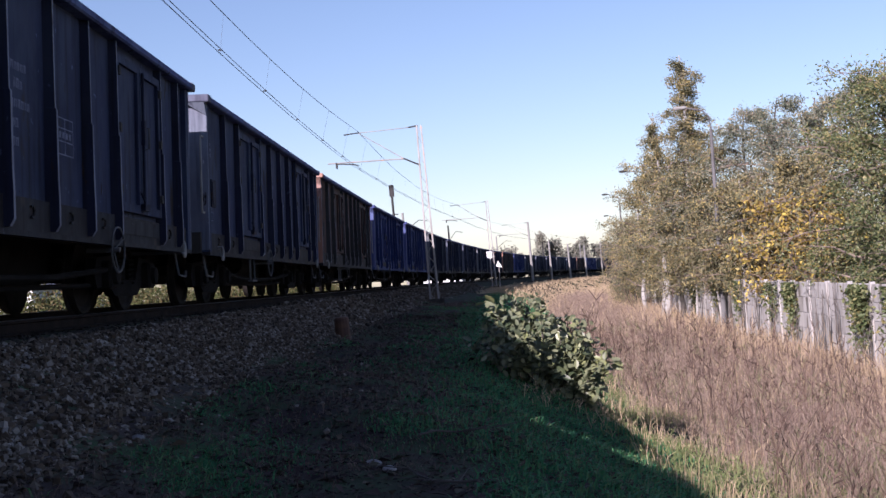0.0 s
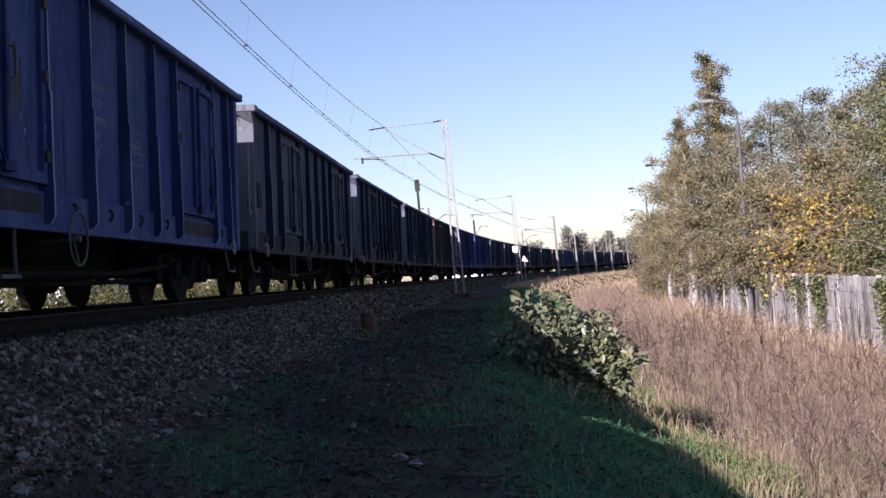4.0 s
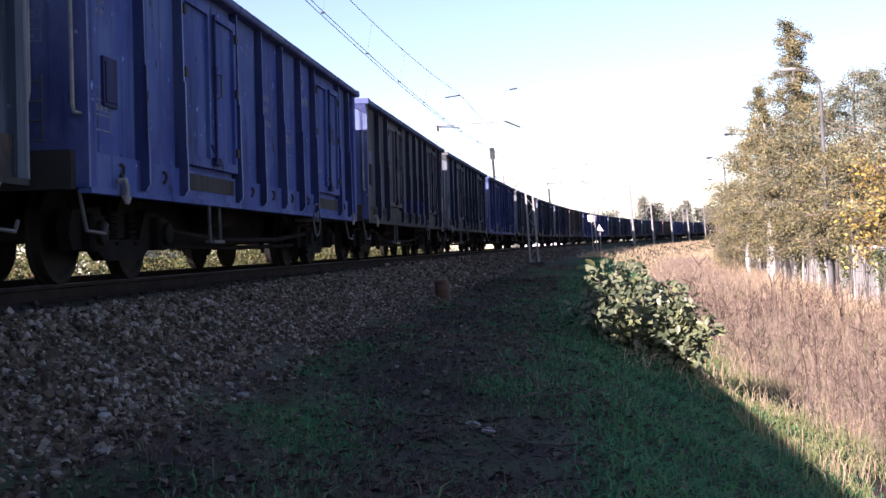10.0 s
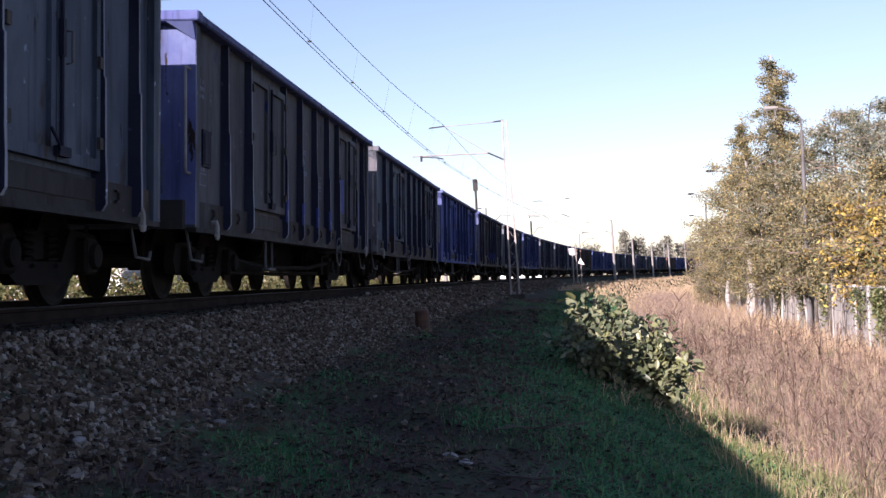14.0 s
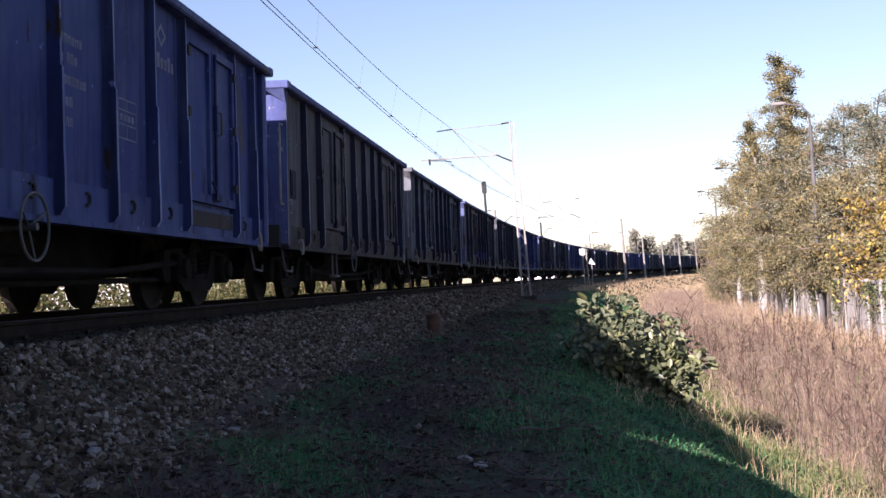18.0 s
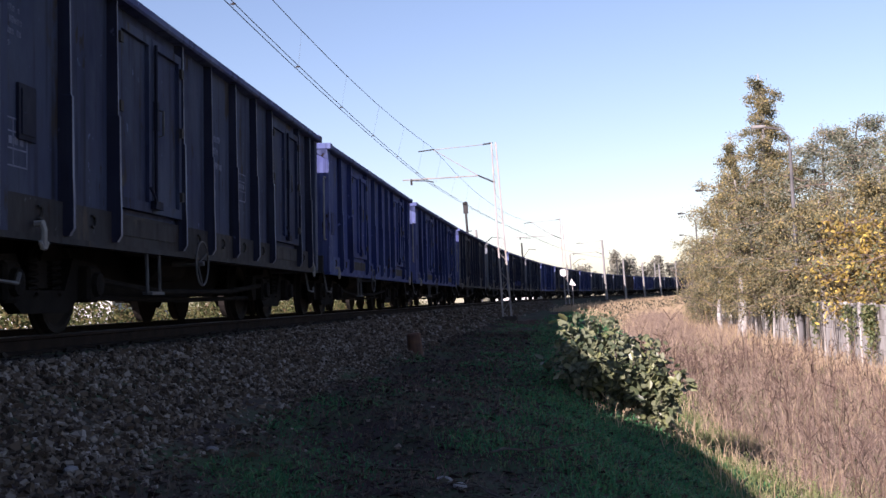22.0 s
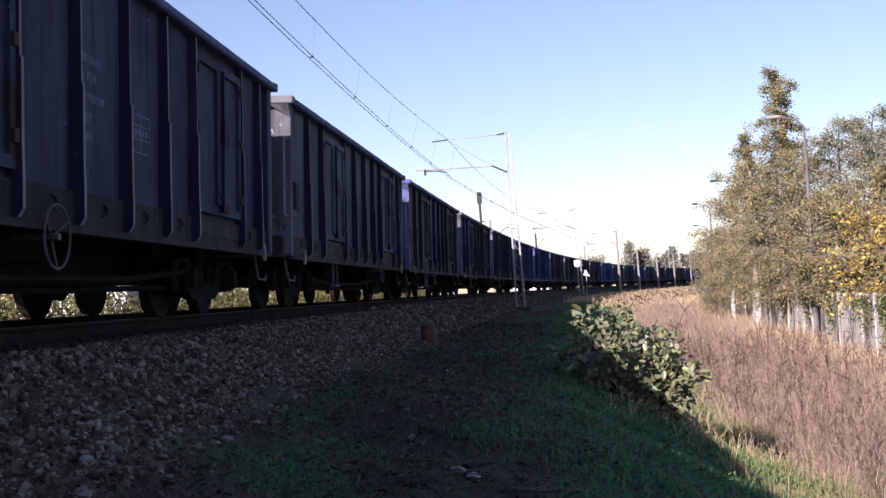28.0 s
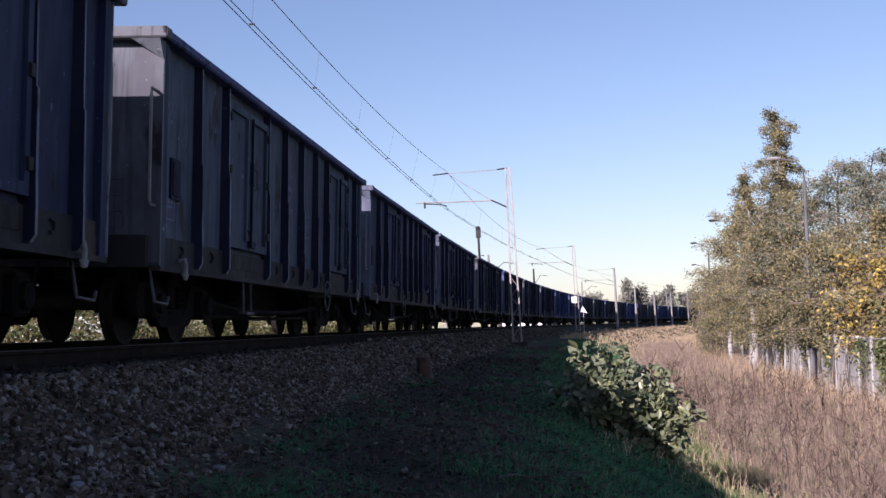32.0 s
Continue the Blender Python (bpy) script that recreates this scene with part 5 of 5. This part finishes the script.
# ---- trees ----
def leaf_cloud(name, centres, size, mat, parent, label="", flat=0.0):
    n = len(centres)
    a = rng.normal(size=(n, 3))
    a[:, 2] *= 1 - flat
    a /= np.linalg.norm(a, axis=1)[:, None]
    b = np.cross(a, rng.normal(size=(n, 3)))
    b /= np.linalg.norm(b, axis=1)[:, None]
    c = np.cross(a, b)
    sz = size * rng.uniform(.6, 1.3, (n, 1))
    v = np.stack([centres - a * sz, centres + b * sz * .5 + c * sz * .12, centres + a * sz, centres - b * sz * .5 + c * sz * .12], 1).reshape(-1, 3)
    f = np.arange(4 * n).reshape(n, 4)
    ob = new(name, arr_mesh(name, v, f, mat))
    ob.parent = parent
    if label:
        tagged(ob, label)
    return ob


M_LEAF = blend_mat("autumn_birch_leaves", [(0.060, 0.064, 0.036), (0.115, 0.114, 0.062), (0.185, 0.172, 0.095), (0.25, 0.215, 0.12), (0.40, 0.31, 0.12)], 0.6, 0.2, 0.3, 0.75, 0.9)
M_LEAFG = blend_mat("silvery_grey_green_leaves", [(0.07, 0.085, 0.055), (0.12, 0.14, 0.095), (0.19, 0.205, 0.15), (0.28, 0.27, 0.20), (0.33, 0.25, 0.12)], 0.5, 0.25, 0.45, 0.6, 0.5)
M_LEAFGREEN = blend_mat("late_green_leaves", [(0.05, 0.068, 0.028), (0.085, 0.112, 0.046), (0.13, 0.155, 0.066), (0.20, 0.20, 0.09), (0.30, 0.24, 0.10)], 0.5, 0.25, 0.4, 0.55, 0.6)
M_LEAFY = blend_mat("yellow_maple_leaves", [(0.11, 0.085, 0.045), (0.21, 0.14, 0.055), (0.40, 0.28, 0.07), (0.62, 0.47, 0.11), (0.20, 0.18, 0.09), (0.14, 0.13, 0.065)], 0.5, 0.35, 0.3, 0.5, 0.7)
M_TWIG = material("bare_twigs", (0.22, 0.17, 0.14), (0.13, 0.10, 0.085), 0.9, 0, 3, 30, 0.2)


def tree(x, y, top, r, leaves, n, label, bark, low=0.16, lean=0.0, size=.056, narrow=1.0, droop=.3, group="trees along the fence", limbs=20, spire=False):
    z0 = float(ground_z(x, y))
    h = top - z0
    t = new("tree")
    t.matrix_basis = pose(x, y, z0, 0, 0, rng.uniform(0, 360))
    tagged(t, label, "tree", group)
    bm = bmesh.new()
    wig = rng.normal(0, .012 * h, (7, 2))
    wig[0] = 0
    pts = [Vector((wig[k, 0] + lean * h * k / 6, wig[k, 1], -.25 + (h + .1) * k / 6)) for k in range(7)]
    tube_bm(bm, pts, [.017 * h * (1 - .92 * k / 6) + .01 for k in range(7)], 9)
    part("trunk", bm, bark, t)

    def axis(u):
        u = max(0, min(.9999, u)) * 6
        k = int(u)
        return pts[k].lerp(pts[k + 1], u - k)
    cent = []
    for i in range(limbs):
        u = low + (.97 - low) * (i + rng.uniform(0, .9)) / limbs
        q_ = (u - low) / (1 - low)
        if spire:
            ln = r * (.10 + .92 * (1 - q_) ** narrow * min(1, .45 + 3 * q_)) * rng.uniform(.6, 1.2)
        else:
            ln = r * (.35 + .75 * math.sin(math.pi * min(1, .22 + .74 * q_)) ** narrow) * rng.uniform(.65, 1.2)
        az = i * 2.4 + rng.uniform(-.5, .5)
        st = axis(u)
        up = rng.uniform(.35, .9)
        d = Vector((math.cos(az), math.sin(az), up)).normalized()
        path = [st + d * ln * k / 4 + Vector((0, 0, -droop * ln * (k / 4) ** 2)) + Vector(rng.normal(0, .03 * ln, 3)) for k in range(5)]
        path[0] = st
        bm = bmesh.new()
        rad = .006 * h * (1.15 - u) + .006
        tube_bm(bm, path, [rad * (1 - .2 * k) + .004 for k in range(5)], 5)
        for k in range(12):
            q = path[1 + k % 4].lerp(path[max(1, k % 4)], rng.uniform(0, .7))
            dd = Vector(rng.normal(0, 1, 3)).normalized() * (.15 + ln * rng.uniform(.20, .50))
            dd.z = dd.z * .6 - droop * .12 * ln
            tube_bm(bm, [q, q + dd * .55 + Vector((0, 0, .03)), q + dd], [.012, .009, .006], 4)
            # leaves sit along the twig, thick on some twigs and thin on others
            full = rng.uniform(.25, 1)
            cent += [(q + dd * f_ + Vector((0, 0, .03 * (1 - f_))), full) for f_ in (.25, .45, .6, .75, .9, 1.0)]
        part("limb", bm, M_TWIG, t)
        cent += [(path[k], .25) for k in (2, 3, 4)]
    cs = np.array([tuple(c) for c, _ in cent])
    wt = np.array([w for _, w in cent])
    n = int(n * 2.1) if size < .1 else n
    pick = rng.choice(len(cs), n, p=wt / wt.sum())
    p = cs[pick] + rng.normal(0, 1, (n, 3)) * ((.11 if spire else .15) if size < .1 else size * 1.3)
    p[:, 2] -= np.abs(rng.normal(0, .16 * droop, n))
    leaf_cloud("crown", p, size, leaves, t, flat=.2)
    return t


BIRCH_L = "autumn birch with thin yellowing leaves and a pale trunk"
GREY_L = "tall grey-green tree with thinning leaves behind the fence"
tree(16.45, 62, 11.2, 3.1, M_LEAF, 12000, BIRCH_L, M_BIRCH, .22, 0, narrow=.78, droop=.5, limbs=44, spire=True)
tree(17.3, 64, 9.3, 2.4, M_LEAF, 8000, BIRCH_L, M_BIRCH, .24, droop=.45, limbs=26, spire=True, narrow=.7)
tree(15.8, 66, 8.5, 2.4, M_LEAF, 8000, BIRCH_L, M_BIRCH, .24, droop=.45, limbs=26, spire=True, narrow=.7)
tree(16.0, 68, 6.8, 2.5, M_LEAF, 8500, BIRCH_L, M_BIRCH, .24)
tree(16.6, 58, 6.3, 2.6, M_LEAF, 9000, BIRCH_L, M_BIRCH, .25)
tree(15.0, 60, 4.6, 2.2, M_LEAF, 7500, BIRCH_L, M_BARK, .26)
tree(17.3, 78, 6.2, 2.5, M_LEAF, 8000, BIRCH_L, M_BIRCH, .15)
tree(18.6, 90, 3.4, 2.3, M_LEAF, 6000, "low yellowing shrub-like tree", M_BARK, .08)
tree(17.8, 84, 4.2, 2.4, M_LEAF, 6000, "low yellowing shrub-like tree", M_BARK, .08)
tree(17.6, 56, 7.4, 2.9, M_LEAFG, 11000, GREY_L, M_BARK, .18)
tree(18.5, 54, 7.5, 2.9, M_LEAFG, 11000, GREY_L, M_BARK, .18)
tree(19.2, 51, 7.1, 2.9, M_LEAFG, 11000, GREY_L, M_BARK, .18)
tree(19.4, 48, 6.9, 2.9, M_LEAFG, 11000, GREY_L, M_BARK, .18)
tree(15.4, 50, 3.7, 2.4, M_LEAF, 8000, "slender autumn tree before the grey fence", M_BIRCH, .3)
tree(16.6, 46, 4.2, 2.4, M_LEAF, 8000, "slender autumn tree before the grey fence", M_BIRCH, .3)
tree(14.75, 45, 2.7, 1.7, M_LEAFY, 1000, "maple with sparse orange-yellow leaves", M_BARK, .35, size=.099)
tree(15.3, 42, 2.5, 1.8, M_LEAFY, 1050, "maple with sparse orange-yellow leaves", M_BARK, .35, size=.099)
tree(16.5, 38, 6.4, 3.1, M_LEAFGREEN, 19000, "tall leafy green tree beside the fence", M_BARK, .12, limbs=34, narrow=.6)
tree(17.0, 35, 6.2, 2.8, M_LEAFGREEN, 12000, "tall leafy green tree beside the fence", M_BARK, .12)


def creeper(s0, l, width, stems, leaves, top=2.4):
    """Bare climbing stems on the fence, with a hanging clump of leaves where asked."""
    p = on_line(s0, l)
    z0 = float(ground_z(p.x, p.y, 0)) - .05
    t = new("creeper")
    t.matrix_basis = pose(p.x, p.y, z0, 0, 0, heading(s0))
    tagged(t, "dark creeper with hanging leaves on the concrete fence" if leaves else "bare dark creeper stems climbing the concrete fence", "creeper", "creepers on the fence")
    for k in range(stems):
        y, x = rng.uniform(-width, width), rng.uniform(-.05, .0)
        pts = [(x, y, 0)]
        for j in range(5):
            y += rng.normal(0, .10)
            pts.append((x + rng.normal(0, .012), y, top * rng.uniform(.85, 1.1) * (j + 1) / 5))
        bm = bmesh.new()
        tube_bm(bm, pts, [.022, .020, .017, .014, .010, .006], 5)
        for j in range(4):
            q = Vector(pts[1 + j])
            tube_bm(bm, [q, q + Vector((-.03, rng.normal(0, .25), rng.uniform(-.1, .35)))], [.009, .004], 4)
        part("stem", bm, M_BARK, t)
    if leaves:
        c = np.stack([rng.normal(-.12, .10, leaves), rng.normal(0, width * .5, leaves), top - np.abs(rng.normal(0, .75, leaves))], 1)
        leaf_cloud("foliage", c, .075, M_LEAFGREEN, t, flat=.2)


for s_, w_, k_, n_ in ((41.5, .55, 3, 900), (33.8, .7, 4, 1300), (36.6, .8, 5, 0), (38.6, .7, 4, 0), (44.5, .8, 4, 260), (47.5, .8, 3, 0), (51.0, .9, 4, 300), (31.0, .8, 4, 500), (56.0, .9, 3, 400), (63.0, 1.0, 3, 500)):
    creeper(s_, 15.9, w_, k_, n_)
# slender trunks standing free before the fence
for x_, y_, h_, mt_ in ((15.55, 58.9, 3.0, M_BIRCH), (14.75, 52.0, 3.2, M_BIRCH), (15.0, 51.2, 3.0, M_BARK), (18.3, 80.3, 3.0, M_BIRCH), (18.0, 78.0, 2.8, M_BARK), (16.6, 66.0, 3.0, M_BARK), (16.9, 70.0, 3.0, M_BIRCH)):
    tree(x_, y_, h_ - 2.0, 1.5, M_LEAF, 1500, "slender young tree standing before the fence", mt_, .5, limbs=9)
# far trees beyond the line; haze is painted in as paler leaf colours
M_FAR = blend_mat("far_leaves", [(0.15, 0.155, 0.13), (0.22, 0.22, 0.18), (0.28, 0.26, 0.21)], 0.8, 0.2, 0.1, 0.4, 0.2)
for fx, fy, fh, fr, sp in ((26, 300, 6.5, 4, 0), (33, 305, 7.0, 4, 0), (41, 300, 10.5, 3, 1), (44, 306, 8.8, 4, 0), (47, 312, 8.5, 3, 1), (52, 318, 7.2, 4, 0), (57, 330, 9.8, 3, 1), (62, 335, 7.5, 4, 0), (20, 310, 5.6, 4, 0), (67, 350, 7.5, 4, 0), (74, 372, 8, 4, 0), (12, 330, 5, 4, 0)):
    tree(fx, fy, fh, fr, M_FAR, 2600, "distant tree beyond the railway", M_BARK, .01, size=.34, limbs=22, droop=.1, spire=bool(sp), group="distant trees")


def bare_shrub(x, y, h, n, label):
    z0 = float(ground_z(x, y))
    t = new("shrub")
    t.matrix_basis = pose(x, y, z0)
    tagged(t, label, "shrub", "bare shrubs")
    for k in range(n):
        bm = bmesh.new()
        a, sp = rng.uniform(0, 6.28), rng.uniform(.1, .55)
        d = Vector((math.cos(a) * sp, math.sin(a) * sp, 1)).normalized() * h * rng.uniform(.6, 1)
        tube_bm(bm, [(0, 0, -.1), d * .5 + Vector(rng.normal(0, .1, 3)), d], [.04, .03, .012], 4)
        for j in range(7):
            q = d * rng.uniform(.35, .95)
            e = Vector(rng.normal(0, 1, 3)).normalized() * h * rng.uniform(.12, .3)
            e.z = abs(e.z)
            tube_bm(bm, [q, q + e], [.018, .008], 4)
        part("stem", bm, M_TWIG, t)


for px, py, ph in ((24.0, 118, 5.6), (22.5, 108, 4.6), (25.5, 126, 4.4), (20.5, 98, 4.0), (23.4, 112, 3.6)):
    bare_shrub(px, py, ph, 12, "bare grey-brown shrub at the line's edge")


# ---- the large-leaved bush on the bank ----
def big_bush():
    b = new("bush")
    p0 = on_line(17.6, 6.15)
    zb = float(ground_z(p0.x, p0.y))
    b.matrix_basis = pose(p0.x, p0.y, zb, 0, 0, heading(17.6))
    tagged(b, "large-leaved green bush leaning down the shaded bank", "bush")
    lm = blend_mat("bush_leaves", [(0.040, 0.058, 0.030), (0.075, 0.095, 0.050), (0.125, 0.14, 0.080), (0.16, 0.17, 0.10), (0.185, 0.20, 0.085)], 0.42, 0.15, 0.45, 0.35, 1.2)
    tips = []
    for k in range(46):
        u = (k + .5) / 46
        foot = Vector((-.10 + .75 * u, rng.uniform(-.25, .25), -.12 - .55 * u))
        out = rng.uniform(0, 1) ** .6
        tip = Vector((-.62 + 1.55 * u + .30 * out + rng.normal(0, .07), rng.normal(0, .42), .62 - .82 * u + .86 * out * (1 - .30 * u) + rng.normal(0, .06)))
        mid = foot.lerp(tip, .5) + Vector((.05, 0, .12))
        bm = bmesh.new()
        tube_bm(bm, [foot, mid, tip], [.014, .01, .005], 5)
        part("stem", bm, M_BARK, b)
        # leaves stand in whorls up each shoot
        for f_ in np.linspace(.55, 2.0, 12):
            q = foot.lerp(mid, f_) if f_ < 1 else mid.lerp(tip, f_ - 1)
            tips += [q] * 6
    for k in range(900):
        x = rng.uniform(-.50, .85)
        tips.append(Vector((x, rng.uniform(-.6, .5) + .3 * x, -.62 * x - .02 + rng.uniform(0, .75) * (1 - .35 * x))))
    n = len(tips)
    c = np.array([tuple(t) for t in tips]) + rng.normal(0, .055, (n, 3))
    # ovate leaves of six corners, folded along the midrib
    d = np.stack([rng.normal(.1, .6, n), rng.normal(-.2, .6, n), rng.normal(-.25, .45, n)], 1)
    d /= np.linalg.norm(d, axis=1)[:, None]
    up = np.array([-.35, -.6, .75])[None] + rng.normal(0, .45, (n, 3))
    s = np.cross(d, up)
    s /= np.linalg.norm(s, axis=1)[:, None]
    nrm = np.cross(s, d)
    L = (.112 * np.exp(rng.normal(0, .22, n)))[:, None]
    v = np.stack([c, c + d * L * .3 + s * L * .25 + nrm * L * .06, c + d * L * .7 + s * L * .24 + nrm * L * .05, c + d * L, c + d * L * .7 - s * L * .24 + nrm * L * .05, c + d * L * .3 - s * L * .25 + nrm * L * .06], 1)
    i = np.arange(n)[:, None] * 6
    f = np.concatenate([i + np.array([[0, 1, 2, 3]]), i + np.array([[0, 3, 4, 5]])])
    ob = new("foliage", arr_mesh("foliage", v.reshape(-1, 3), f, lm))
    ob.parent = b


big_bush()



def hedge():
    """Low scrub beyond the track, seen between the wheels."""
    n = 100000
    s = rng.uniform(2, 110, n)
    l = -8.5 + rng.normal(0, .9, n) - .02 * s
    x, y = line_xy(s, l)
    top = 1.95 + .4 * np.sin(s * .9) + .35 * np.sin(s * .37 + 1)
    z = ground_z(x, y) + rng.uniform(0, 1, n) * np.clip(top, .6, 3)
    ob = leaf_cloud("scrub", np.stack([x, y, z], 1), .075, M_SCRUB, None)
    tagged(ob, "yellow-green sunlit scrub beyond the track", "scrub", kind="stuff")


M_SCRUB = blend_mat("scrub_leaves", [(0.04, 0.055, 0.022), (0.085, 0.10, 0.035), (0.13, 0.125, 0.05), (0.12, 0.075, 0.04)], 0.7, 0.3, 0.2, 0.5, 0.6)
hedge()


# ---- the train rolls away along the curve, slowly gaining speed ----
def gone(t):
    return 4.45 + 7.356 * t + 0.01919 * t * t + 0.000156 * t ** 3


# some couplings are stretched, by metres that each wagon stands ahead of even spacing
SLACK = {1: .35, 0: .38, -1: .28, -2: .2, -3: .2, -4: .18, -5: .10, -6: .20, -7: .22, -8: .20, -9: .14, -10: .15, -12: .05, -13: .10, -14: .08, -15: .04, -17: .28, -18: .32, -19: .10}


def wagon_pose(n, t):
    s = gone(t) + PITCH * n + BOX / 2 + SLACK.get(n, 0)
    a, b = on_line(s - 4.5), on_line(s + 4.5)
    p = (a + b) / 2
    turn = math.degrees(math.atan2(-(b - a).x, (b - a).y))
    c = radians(CANT)
    return Matrix.Translation(p) @ pose(0, 0, 0, 0, 0, turn) @ Matrix.Translation((.75, 0, 0)) @ Matrix.Rotation(c, 4, "Y") @ Matrix.Translation((-.75, 0, 0))


def motions():
    times = [float(t) for t in range(33)]
    for n, w in WAGONS.items():
        walk(w, [(t, wagon_pose(n, t)) for t in times])
    # wheels turn with the distance rolled
    spin = [k / 15 for k in range(481)]
    for n, w in WAGONS.items():
        for b in w.children:
            if n > 1 or not b.name.startswith("bogie"):
                continue
            for ws in b.children:
                if ws.name.startswith("wheelset"):
                    at = ws.matrix_basis.translation.copy()
                    walk(ws, [(t, Matrix.Translation(at) @ Matrix.Rotation(-(gone(t) - 4.45) / .46, 4, "X")) for t in spin])


motions()
